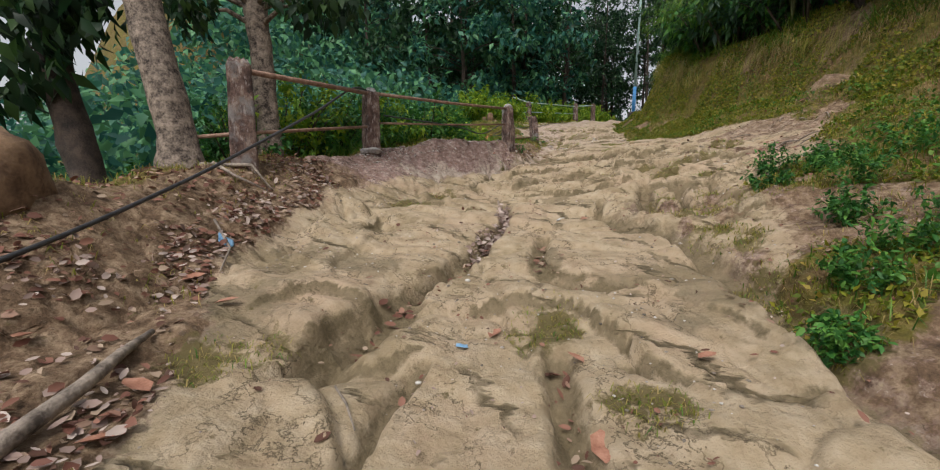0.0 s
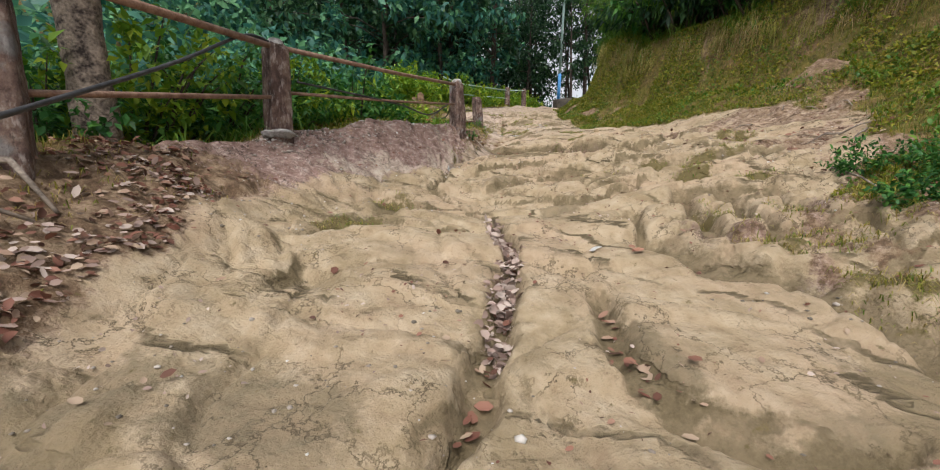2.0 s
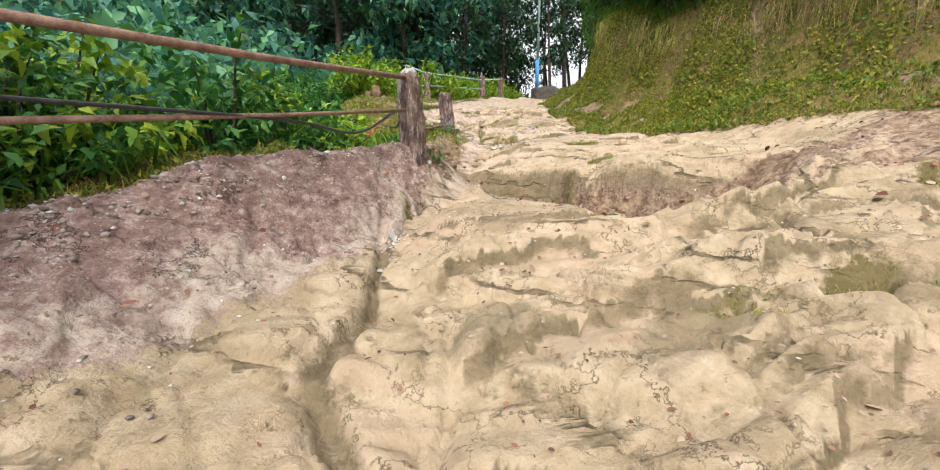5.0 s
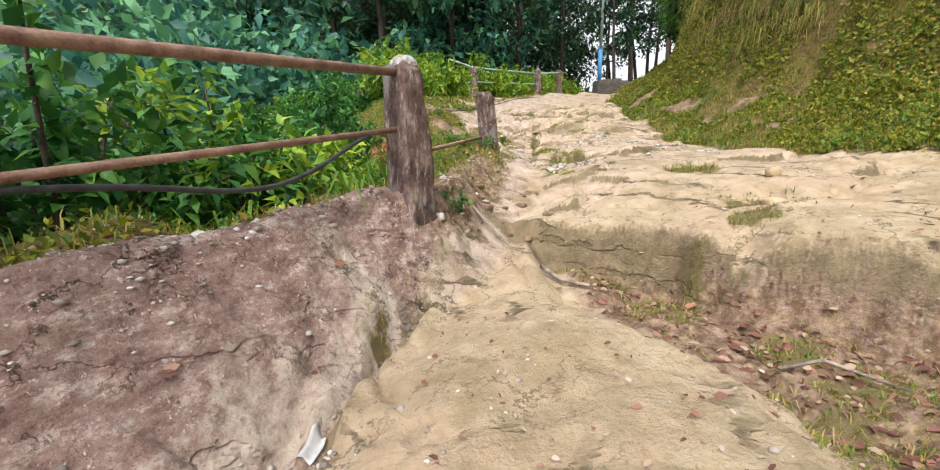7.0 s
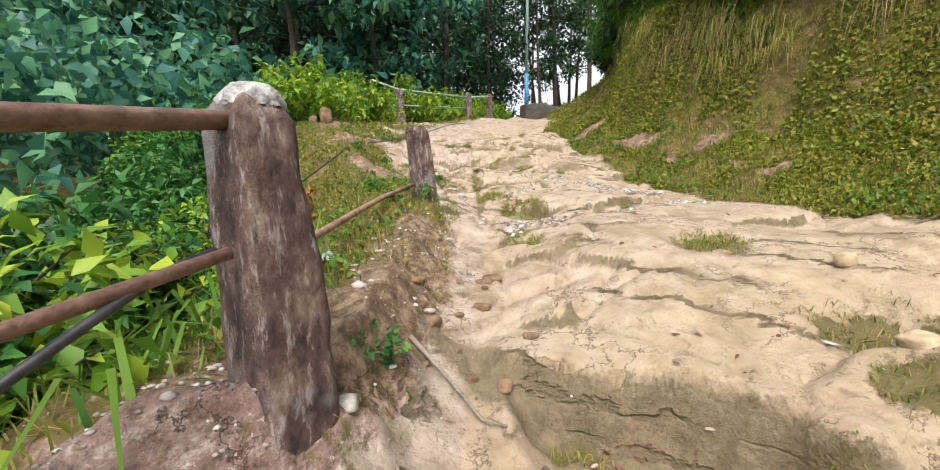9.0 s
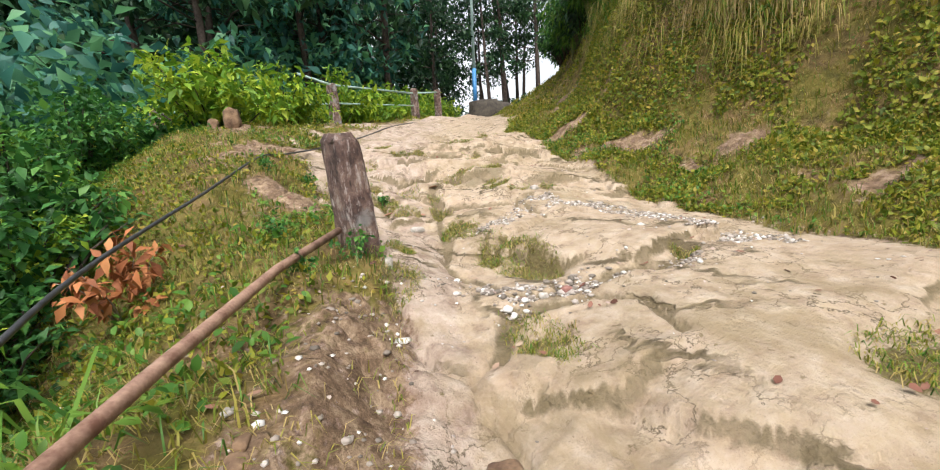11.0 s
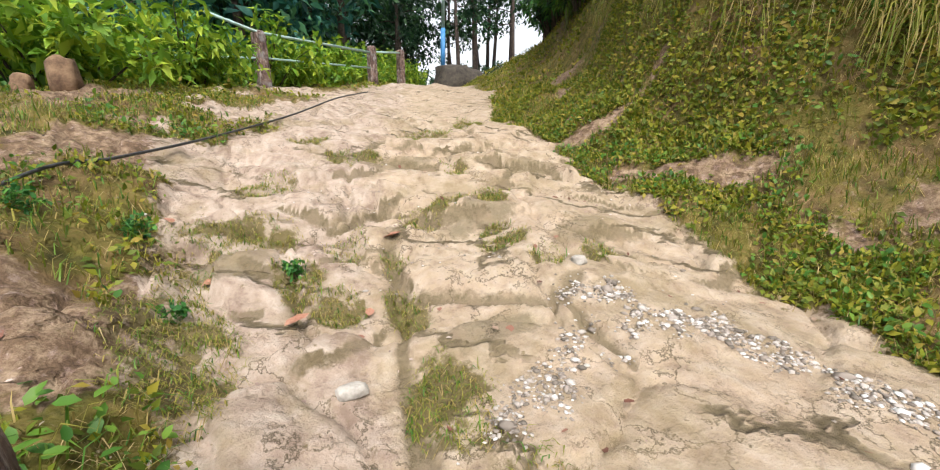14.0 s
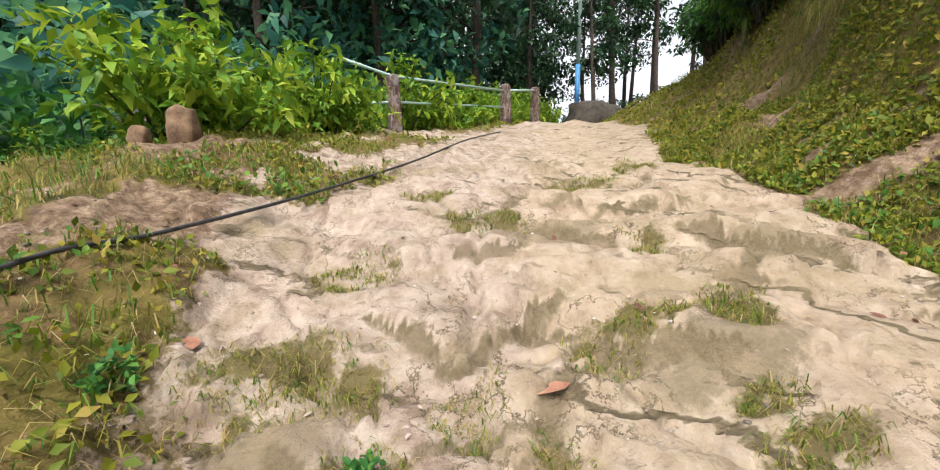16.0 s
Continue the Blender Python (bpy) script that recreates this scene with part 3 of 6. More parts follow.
def ground_material():
    m, n, l, p = material("track_ground")
    big, mid, fine = tex(n, l, 0.9, 5), tex(n, l, 6.0, 8, 0.65), tex(n, l, 45.0, 6, 0.7)
    mottle = tex(n, l, 14.0, 5, 0.7)

    def attr(name, broken=2.4):
        """A cover, its edge broken up into patches."""
        a = n.new("ShaderNodeAttribute")
        a.attribute_name = name
        off = n.new("ShaderNodeMath")
        off.operation = "MULTIPLY_ADD"
        off.inputs[1].default_value, off.inputs[2].default_value = broken, -0.5 * broken
        l.new(mottle, off.inputs[0])
        add = n.new("ShaderNodeMath")
        l.new(a.outputs["Fac"], add.inputs[0]), l.new(off.outputs[0], add.inputs[1])
        return ramped(n, l, add.outputs[0], (0.3, 0.0), (0.72, 1.0))

    rock = ramped(n, l, mid, (0.30, (0.275, 0.205, 0.13)), (0.45, (0.365, 0.285, 0.187)), (0.66, (0.445, 0.362, 0.26)))
    rock = mix(n, l, ramped(n, l, big, (0.45, 0.0), (0.68, 0.5)), rock, (0.42, 0.30, 0.215))
    rock = mix(n, l, attr("pink", 0.8), rock, ramped(n, l, mid, (0.33, (0.22, 0.157, 0.122)), (0.48, (0.365, 0.285, 0.228)), (0.66, (0.46, 0.382, 0.32))))
    rock = mix(n, l, ramped(n, l, fine, (0.63, 0.0), (0.78, 0.35)), rock, (0.16, 0.12, 0.075))
    stain = n.new("ShaderNodeMath")
    stain.operation = "MULTIPLY"
    l.new(attr("stain", 1.6), stain.inputs[0]), l.new(ramped(n, l, mid, (0.3, 0.35), (0.6, 0.9)), stain.inputs[1])
    rock = mix(n, l, stain.outputs[0], rock, mix(n, l, fine, (0.11, 0.088, 0.052), (0.25, 0.20, 0.13)))
    # thin broken edges of the beds
    band = n.new("ShaderNodeTexWave")
    band.bands_direction = "DIAGONAL"
    for sock, v in (("Scale", 0.85), ("Distortion", 9.0), ("Detail", 5.0), ("Detail Scale", 1.1), ("Detail Roughness", 0.62)):
        band.inputs[sock].default_value = v
    place = n.new("ShaderNodeTexCoord")
    lay = n.new("ShaderNodeMapping")
    lay.inputs["Rotation"].default_value = (0, 0, 0.55)
    lay.inputs["Scale"].default_value = (0.7, 1.5, 2.5)
    l.new(place.outputs["Object"], lay.inputs["Vector"]), l.new(lay.outputs["Vector"], band.inputs["Vector"])
    where = ramped(n, l, tex(n, l, 1.3, 5, 0.6), (0.49, 0.0), (0.58, 1.0))
    brk = n.new("ShaderNodeMath")
    brk.operation = "MULTIPLY"
    l.new(ramped(n, l, band.outputs["Fac"], (0.0, 1.0), (0.05, 0.6), (0.09, 0.0)), brk.inputs[0]), l.new(where, brk.inputs[1])
    rock = mix(n, l, brk.outputs[0], rock, (0.10, 0.078, 0.045))
    vor = n.new("ShaderNodeTexVoronoi")
    vor.feature = "DISTANCE_TO_EDGE"
    vor.inputs["Scale"].default_value = 2.6
    co = n.new("ShaderNodeTexCoord")
    bent = n.new("ShaderNodeVectorMath")
    bent.operation = "MULTIPLY_ADD"
    wob = tex(n, l, 3.0, 6, 0.65, out="Color")
    l.new(wob, bent.inputs[0])
    bent.inputs[1].default_value = (0.9, 0.9, 0.9)
    l.new(co.outputs["Object"], bent.inputs[2])
    l.new(bent.outputs[0], vor.inputs["Vector"])
    hair = ramped(n, l, vor.outputs["Distance"], (0.0, 1.0), (0.035, 0.0))
    some = n.new("ShaderNodeMath")
    some.operation = "MULTIPLY"
    l.new(hair, some.inputs[0]), l.new(ramped(n, l, tex(n, l, 1.7, 4), (0.45, 0.0), (0.56, 1.0)), some.inputs[1])
    rock = mix(n, l, some.outputs[0], rock, (0.085, 0.065, 0.04))
    grit = tex(n, l, 160.0, 3, 0.6)
    rock = mix(n, l, ramped(n, l, grit, (0.60, 0.0), (0.72, 0.4)), rock, (0.18, 0.135, 0.09))
    rock = mix(n, l, ramped(n, l, tex(n, l, 2.2, 8, 0.7, stretch=(1.0, 0.45, 2.0)), (0.50, 0.0), (0.64, 0.7)), rock, (0.24, 0.185, 0.11))
    # Brown of moss and dirt; it also paints the shade of recesses into colour.
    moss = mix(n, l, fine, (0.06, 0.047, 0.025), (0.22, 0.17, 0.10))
    moss_shade = n.new("ShaderNodeMath")
    moss_shade.operation = "MULTIPLY"
    l.new(attr("moss_shade", 1.3), moss_shade.inputs[0]), l.new(ramped(n, l, mid, (0.3, 0.45), (0.6, 1.0)), moss_shade.inputs[1])
    rock = mix(n, l, moss_shade.outputs[0], rock, moss)
    coarse = tex(n, l, 7.0, 12, 0.8, stretch=(1.0, 0.6, 1.6))
    purple = ramped(n, l, coarse, (0.32, (0.085, 0.05, 0.043)), (0.43, (0.19, 0.118, 0.10)), (0.53, (0.285, 0.195, 0.17)), (0.63, (0.50, 0.41, 0.365)))
    flake = n.new("ShaderNodeTexVoronoi")
    flake.inputs["Scale"].default_value = 11.0
    l.new(bent.outputs[0], flake.inputs["Vector"])
    purple = mix(n, l, ramped(n, l, flake.outputs["Distance"], (0.10, 0.85), (0.2, 0.0)), purple, (0.54, 0.46, 0.42))
    purple = mix(n, l, ramped(n, l, fine, (0.58, 0.0), (0.68, 0.6)), purple, (0.05, 0.03, 0.025))
    purple = mix(n, l, attr("pale", 2.2), purple, ramped(n, l, mid, (0.33, (0.18, 0.125, 0.10)), (0.45, (0.38, 0.305, 0.25)), (0.66, (0.50, 0.43, 0.36))))
    earth = ramped(n, l, tex(n, l, 9.0, 10, 0.75), (0.32, (0.045, 0.028, 0.017)), (0.48, (0.15, 0.097, 0.06)), (0.64, (0.34, 0.25, 0.17)))
    purple = mix(n, l, some.outputs[0], purple, (0.04, 0.026, 0.02))
    soil = mix(n, l, attr("litter"), purple, earth)
    c = mix(n, l, attr("soil"), rock, soil)
    turf = ramped(n, l, mid, (0.3, (0.035, 0.034, 0.008)), (0.5, (0.115, 0.10, 0.02)), (0.7, (0.20, 0.14, 0.05)))
    turf = mix(n, l, ramped(n, l, tex(n, l, 1.6, 6, 0.65), (0.48, 0.0), (0.62, 0.85)), turf, ramped(n, l, mid, (0.3, (0.06, 0.036, 0.018)), (0.65, (0.20, 0.125, 0.065))))
    c = mix(n, l, attr("green"), c, turf)
    c = mix(n, l, attr("tuft"), c, mix(n, l, mid, (0.07, 0.06, 0.02), (0.2, 0.155, 0.075)))
    l.new(c, p.inputs["Base Color"])
    p.inputs["Roughness"].default_value = 0.9
    p.inputs["Specular IOR Level"].default_value = 0.25
    h = n.new("ShaderNodeMath")
    h.operation = "MULTIPLY_ADD"
    h.inputs[1].default_value = 0.3
    l.new(fine, h.inputs[0]), l.new(mid, h.inputs[2])
    bp = n.new("ShaderNodeBump")
    bp.inputs["Strength"].default_value, bp.inputs["Distance"].default_value = 1.0, 0.045
    cutin = n.new("ShaderNodeMath")
    cutin.operation = "MULTIPLY_ADD"
    cutin.inputs[1].default_value = -0.45
    l.new(brk.outputs[0], cutin.inputs[0]), l.new(h.outputs[0], cutin.inputs[2])
    h = cutin
    l.new(h.outputs[0], bp.inputs["Height"]), l.new(bp.outputs["Normal"], p.inputs["Normal"])
    return m


def leaf_material(name, *shades, rough=0.5, glow=0.35):
    """Leaves that differ one from another, and let some light through."""
    m, n, l, p = material(name)
    g, o = n.new("ShaderNodeNewGeometry"), n.new("ShaderNodeObjectInfo")
    add = n.new("ShaderNodeMath")
    add.operation = "MULTIPLY_ADD"
    add.inputs[1].default_value = 0.25
    l.new(o.outputs["Random"], add.inputs[0]), l.new(g.outputs["Random Per Island"], add.inputs[2])
    c = ramped(n, l, add.outputs[0], *[(1.2 * k / max(1, len(shades) - 1), v) for k, v in enumerate(shades)])
    l.new(c, p.inputs["Base Color"])
    p.inputs["Roughness"].default_value = rough
    p.inputs["Specular IOR Level"].default_value = 0.35
    t = n.new("ShaderNodeBsdfTranslucent")
    l.new(c, t.inputs["Color"])
    mx = n.new("ShaderNodeMixShader")
    mx.inputs[0].default_value = glow
    l.new(p.outputs[0], mx.inputs[1]), l.new(t.outputs[0], mx.inputs[2])
    l.new(mx.outputs[0], n["Material Output"].inputs["Surface"])
    return m


GROUND = ground_material()
def post_material():
    """Old concrete: brown and purple crust with pale drips, bare grey cement low on the post."""
    m, n, l, p = material("weathered_concrete")
    crust, drip, grain = tex(n, l, 7.0, 8, 0.7, stretch=(1, 1, 0.75)), tex(n, l, 20.0, 8, 0.72, stretch=(1, 1, 0.3)), tex(n, l, 60.0, 5, 0.7)
    c = ramped(n, l, crust, (0.34, (0.030, 0.017, 0.015)), (0.48, (0.105, 0.062, 0.052)), (0.58, (0.19, 0.125, 0.10)), (0.68, (0.33, 0.27, 0.235)))
    c = mix(n, l, ramped(n, l, drip, (0.54, 0.0), (0.63, 0.8)), c, (0.42, 0.36, 0.34))
    c = mix(n, l, ramped(n, l, drip, (0.34, 0.85), (0.44, 0.0)), c, (0.022, 0.014, 0.013))
    c = mix(n, l, ramped(n, l, tex(n, l, 2.3, 5, 0.6), (0.55, 0.0), (0.62, 0.75)), c, mix(n, l, grain, (0.10, 0.10, 0.105), (0.34, 0.33, 0.33)))
    c = mix(n, l, ramped(n, l, grain, (0.60, 0.0), (0.70, 0.7)), c, (0.03, 0.02, 0.018))
    l.new(c, p.inputs["Base Color"])
    p.inputs["Roughness"].default_value = 0.92
    h = n.new("ShaderNodeMath")
    l.new(drip, h.inputs[0]), l.new(grain, h.inputs[1])
    bp = n.new("ShaderNodeBump")
    bp.inputs["Strength"].default_value, bp.inputs["Distance"].default_value = 1.0, 0.02
    l.new(h.outputs[0], bp.inputs["Height"]), l.new(bp.outputs["Normal"], p.inputs["Normal"])
    return m


CONCRETE = post_material()
CAPSTONE = noisy("bare_concrete_cap", (0.15, 0.14, 0.135), (0.52, 0.50, 0.49), 14.0, 0.9, 0.9)
RUST = noisy("rusty_pipe", (0.13, 0.06, 0.04), (0.34, 0.22, 0.16), 12.0, 0.65, 0.3)
BARK = noisy("mottled_bark", (0.02, 0.013, 0.011), (0.33, 0.265, 0.215), 11.0, 0.9, 1.0, fine=4.0)
DARK_BARK = noisy("dark_bark", (0.018, 0.014, 0.012), (0.085, 0.06, 0.048), 8.0, 0.9, 1.0)
RUBBER = noisy("black_hose", (0.012, 0.012, 0.014), (0.05, 0.05, 0.055), 20.0, 0.45, 0.1)
PALE_PAINT = noisy("pale_blue_paint", (0.22, 0.36, 0.36), (0.42, 0.55, 0.52), 10.0, 0.6, 0.1)
BLUE_PAINT = noisy("blue_paint", (0.03, 0.17, 0.45), (0.08, 0.3, 0.6), 10.0, 0.5, 0.1)
STONE = noisy("pale_stone", (0.20, 0.18, 0.16), (0.46, 0.43, 0.39), 9.0, 0.85, 0.4)
TAN_STONE = noisy("tan_stone", (0.27, 0.19, 0.11), (0.5, 0.4, 0.26), 7.0, 0.9, 0.5)
EARTH = noisy("bare_earth", (0.08, 0.045, 0.027), (0.25, 0.16, 0.095), 7.0, 0.95, 0.8)
WOOD = noisy("grey_deadwood", (0.07, 0.055, 0.045), (0.36, 0.30, 0.25), 10.0, 0.9, 0.8)
BRUSH = leaf_material("shrub_leaves", (0.016, 0.061, 0.016), (0.030, 0.125, 0.027), (0.055, 0.185, 0.038), (0.11, 0.265, 0.045))
YELLOW_BRUSH = leaf_material("yellow_green_leaves", (0.060, 0.156, 0.018), (0.156, 0.300, 0.024), (0.336, 0.432, 0.036))
DEEP = leaf_material("dark_leaves", (0.009, 0.030, 0.018), (0.022, 0.068, 0.033), (0.053, 0.128, 0.045))
# Distance haze is painted into these leaf colours as a blue-green tint.
HAZY_WOODS = leaf_material("hazy_woodland_leaves", (0.016, 0.075, 0.068), (0.042, 0.165, 0.125), (0.11, 0.29, 0.13))
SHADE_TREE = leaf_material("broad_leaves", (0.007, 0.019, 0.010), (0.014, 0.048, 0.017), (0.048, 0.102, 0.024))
TURF = leaf_material("creeping_leaves", (0.05, 0.085, 0.008), (0.13, 0.175, 0.013), (0.25, 0.25, 0.018), (0.34, 0.25, 0.05), rough=0.6)
GRASS = leaf_material("grass_blades", (0.07, 0.12, 0.012), (0.16, 0.20, 0.02), (0.30, 0.26, 0.05), (0.38, 0.29, 0.11), rough=0.6)
FRESH = leaf_material("fresh_grass", (0.03, 0.10, 0.015), (0.07, 0.18, 0.02), (0.14, 0.25, 0.03), rough=0.5)
STRAW = leaf_material("dry_straw", (0.16, 0.12, 0.04), (0.30, 0.22, 0.09), (0.42, 0.33, 0.17), rough=0.8)
DRY_LEAF = leaf_material("fallen_leaves", (0.055, 0.03, 0.02), (0.15, 0.06, 0.042), (0.25, 0.12, 0.085), (0.36, 0.27, 0.2), rough=0.7, glow=0.1)


# ---- mesh helpers ----
def mesh_object(name, verts, faces, mat, parent=None, shade=True, label="", category="", group="", kind=""):
    me = bpy.data.meshes.new(name)
    me.from_pydata(verts, [], faces)
    me.polygons.foreach_set("use_smooth", [shade] * len(me.polygons))
    me.materials.append(mat)
    ob = new(name, me)
    ob.parent = parent
    return tagged(ob, label, category, group, kind)


def tube(points, radii, sides=8, closed=True):
    """Rings along points, as verts and faces."""
    pts = [Vector(p) for p in points]
    verts, faces = [], []
    side = None
    for i, p in enumerate(pts):
        d = (pts[min(i + 1, len(pts) - 1)] - pts[max(i - 1, 0)]).normalized()
        if side is None:
            side = d.cross(Vector((0.31, 0.2, 0.93))).normalized()
        side = (side - d * side.dot(d)).normalized()
        up = d.cross(side)
        r = float(radii[i] if isinstance(radii, (list, tuple)) else radii)
        for k in range(sides):
            a = 2 * math.pi * k / sides
            verts.append(p + r * (math.cos(a) * side + math.sin(a) * up))
    for i in range(len(pts) - 1):
        for k in range(sides):
            a, b = i * sides + k, i * sides + (k + 1) % sides
            faces.append((a, b, b + sides, a + sides))
    if closed:
        faces.append(tuple(range(sides - 1, -1, -1)))
        faces.append(tuple(range((len(pts) - 1) * sides, len(pts) * sides)))
    return verts, faces


# ---- ground sheet ----
def spaced(a, b, step, far_a, far_b):
    mid = np.arange(a, b, step)
    out, d, v = [], step, b
    while v < far_b:
        out.append(v)
        d *= 1.12
        v += d
    low, d, v = [], step, a
    while True:
        d *= 1.12
        v -= d
        low.append(v)
        if v < far_a:
            break
    return np.concatenate([low[::-1], mid, out])


def build_ground():
    gx, gy = spaced(-2.3, 6.1, 0.028, -300, 300), spaced(1.2, 19.6, 0.028, -200, 500)
    X, Y = np.meshgrid(gx, gy)
    Z, U = land(X, Y)
    Z = Z + relief(X, Y, U)[0]
    masks = dict(zip(("soil", "green", "moss_shade", "tuft", "litter", "stain", "pink", "pale"), cover(X, Y, U)))
    ny, nx = X.shape
    me = bpy.data.meshes.new("ground")
    me.vertices.add(nx * ny)
    me.vertices.foreach_set("co", np.stack([X, Y, Z], -1).ravel().astype(np.float32))
    i = (np.arange(ny - 1)[:, None] * nx + np.arange(nx - 1)[None, :]).ravel()
    quads = np.stack([i, i + 1, i + nx + 1, i + nx], -1).ravel()
    count = len(i)
    me.loops.add(count * 4)
    me.loops.foreach_set("vertex_index", quads.astype(np.int32))
    me.polygons.add(count)
    me.polygons.foreach_set("loop_start", np.arange(0, count * 4, 4, dtype=np.int32))
    me.polygons.foreach_set("use_smooth", np.ones(count, dtype=bool))
    me.update()
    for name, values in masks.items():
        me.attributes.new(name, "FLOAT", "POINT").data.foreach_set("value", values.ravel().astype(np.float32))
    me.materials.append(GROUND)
    return tagged(new("ground", me), "eroded sandstone track climbing between a fence and a grassy bank", "ground", kind="structure")


build_ground()


# ---- fence ----
def rough_post(x, y, high, wide, lean=(0.0, 0.0), turn=0.0, chip=0.0, cap=False, base=None, label="weathered concrete fence post, stained brown, beside the track"):
    """A worn square post, its edges chipped, on the ground at x, y."""
    z0 = (ground(x, y) if base is None else base) - 0.3
    verts, faces = [], []
    rings, around = 34, 44
    full = high + 0.3
    for i in range(rings + 1):
        t = i / rings
        h = t * full
        w = wide / 2 * (1.06 - 0.12 * t)
        for k in range(around):
            a = 2 * math.pi * (k + 0.5) / around
            q = min(1 / max(abs(math.cos(a)), abs(math.sin(a))), 1.36)
            r = w * q * (1 + 0.05 * noise.noise((2 * math.cos(a) + x, 2 * math.sin(a) + y, h * 6)) + 0.04 * noise.noise((5 * math.cos(a), 5 * math.sin(a) + x, h * 14)) + 0.022 * noise.noise((11 * math.cos(a), 11 * math.sin(a) + x, h * 2)))
            if chip and math.cos(a - 0.4) > 0.2:
                r *= 1 - chip * smooth(0.55, 0.95, t) * (0.7 + 0.5 * noise.noise((3 * a, h * 9, x)))
            if i == rings:
                r *= 0.72
            b = a + turn
            top = (0.03 * noise.noise((4 * math.cos(a), 4 * math.sin(a), y)) if i >= rings - 1 else 0) - (0.025 if i == rings - 1 else 0)
            verts.append((x + r * math.cos(b) + lean[0] * t, y + r * math.sin(b) + lean[1] * t, z0 + h + top))
        if i:
            for k in range(around):
                a, b = (i - 1) * around + k, (i - 1) * around + (k + 1) % around
                faces.append((a, b, b + around, a + around))
    faces.append(tuple(range(rings * around, (rings + 1) * around)))
    post = new("fence_post")
    tagged(post, label, "fence post", "fence posts along the drop")
    mesh_object("shaft", verts, faces, CONCRETE, post)
    if cap:
        cv, cf = [], []
        for i in range(6):
            t = i / 5
            for k in range(around):
                a = 2 * math.pi * (k + 0.5) / around
                r = wide * 0.40 * math.cos(t * 1.45) ** 0.7 * (1 + 0.25 * noise.noise((3 * math.cos(a), 3 * math.sin(a) + x, 5 * t)))
                cv.append((x + lean[0] + r * math.cos(a), y + lean[1] + r * math.sin(a), z0 + full - 0.02 + 0.085 * math.sin(t * 1.45)))
            if i:
                for k in range(around):
                    a, b = (i - 1) * around + k, (i - 1) * around + (k + 1) % around
                    cf.append((a, b, b + around, a + around))
        cf.append(tuple(range(5 * around, 6 * around)))
        mesh_object("mortar_cap", cv, cf, CAPSTONE, post, label="pale rounded mortar cap")
    return z0 + full


def pipe(name, points, radius, mat, label, category, sides=10):
    v, f = tube(points, radius, sides)
    return mesh_object(name, v, f, mat, label=label, category=category)


rough_post(-2.65, 5.3, 1.2, 0.28, (-0.03, 0.0), 0.5, 0.1, base=1.36, label="tall split concrete fence post with a broken top")
rough_post(-1.8, 8.07, 1.08, 0.25, (0.0, 0.0), 0.7, cap=True, base=1.76)
rough_post(0.99, 11.86, 0.98, 0.26, (-0.03, 0.0), 0.75, 0.5, cap=True, base=2.36, label="brown-stained concrete fence post with a chipped edge")
rough_post(2.24, 15.72, 0.86, 0.24, (-0.10, 0.02), 0.4, 0.1, base=2.9, label="leaning brown concrete post stump with a jagged top")
rough_post(3.36, 26.9, 1.2, 0.27, (-0.05, 0), 0.3, base=5.35, label="dark weathered fence post beside the upper track")
rough_post(6.87, 29.87, 1.16, 0.25, (-0.02, 0), 0.3, base=5.92, label="dark weathered fence post beside the upper track")
rough_post(8.63, 32.1, 1.15, 0.25, (0, 0), 0.3, base=6.35, label="dark weathered fence post beside the upper track")
rough_post(-1.1, 25.4, 0.62, 0.3, (0, 0), 0.3, base=4.9, label="short weathered fence post sunk in the grass")

TOP2, TOP3 = 2.80, 3.30
pipe("fence_rail", [(-2.7, 5.25, 2.44), (-2.2, 6.7, 2.62), (-1.8, 8.07, TOP2)], 0.036, RUST, "rusty brown pipe, top rail of the fence", "fence rail")
pipe("fence_rail", [(-1.8, 8.07, TOP2 + 0.01), (-0.4, 10.0, 3.03), (0.9, 11.78, TOP3 - 0.03)], 0.032, RUST, "rusty brown pipe, top rail of the fence", "fence rail")
pipe("fence_rail", [(-3.35, 5.3, 1.66), (-2.65, 5.3, 1.72), (-1.8, 8.05, 2.22)], 0.024, RUST, "thin rusty pipe, lower rail of the fence", "fence rail")
pipe("fence_rail", [(-1.8, 8.05, 2.28), (-0.34, 10.04, 2.57), (0.88, 11.72, 2.85)], 0.021, RUST, "thin rusty pipe, lower rail of the fence", "fence rail")
pipe("fence_rail", [(0.92, 11.85, 2.73), (0.98, 13.0, 2.71), (1.28, 14.0, 2.80), (1.63, 15.0, 2.91), (2.06, 15.68, 3.03)], 0.028, RUST, "bent rusty pipe sagging to the leaning post", "fence rail")
pipe("fence_rail", [(2.3, 26.0, 6.62), (3.33, 26.85, 6.5), (6.85, 29.85, 6.88)], 0.034, PALE_PAINT, "pale blue-green pipe, top rail of the upper fence", "fence rail")
pipe("fence_rail", [(6.85, 29.87, 6.9), (8.63, 32.1, 7.4)], 0.034, PALE_PAINT, "pale blue-green pipe, top rail of the upper fence", "fence rail")
pipe("fence_rail", [(-1.1, 25.4, 5.42), (3.36, 26.9, 5.95), (6.87, 29.87, 6.4)], 0.026, PALE_PAINT, "thin faded pipe, lower rail of the upper fence", "fence rail")

# the blue-footed pole far up the track
pole = new("utility_pole")
tagged(pole, "thin grey metal pole painted blue at its foot", "pole")
PX, PY = 15.5, 43.19
v, f = tube([(PX, PY, 8.6), (PX + 0.05, PY, 11.4)], 0.16, 10)
mesh_object("painted_foot", v, f, BLUE_PAINT, pole, label="blue painted foot")
v, f = tube([(PX + 0.05, PY, 11.39), (PX + 0.35, PY, 26)], [0.12, 0.08], 10)
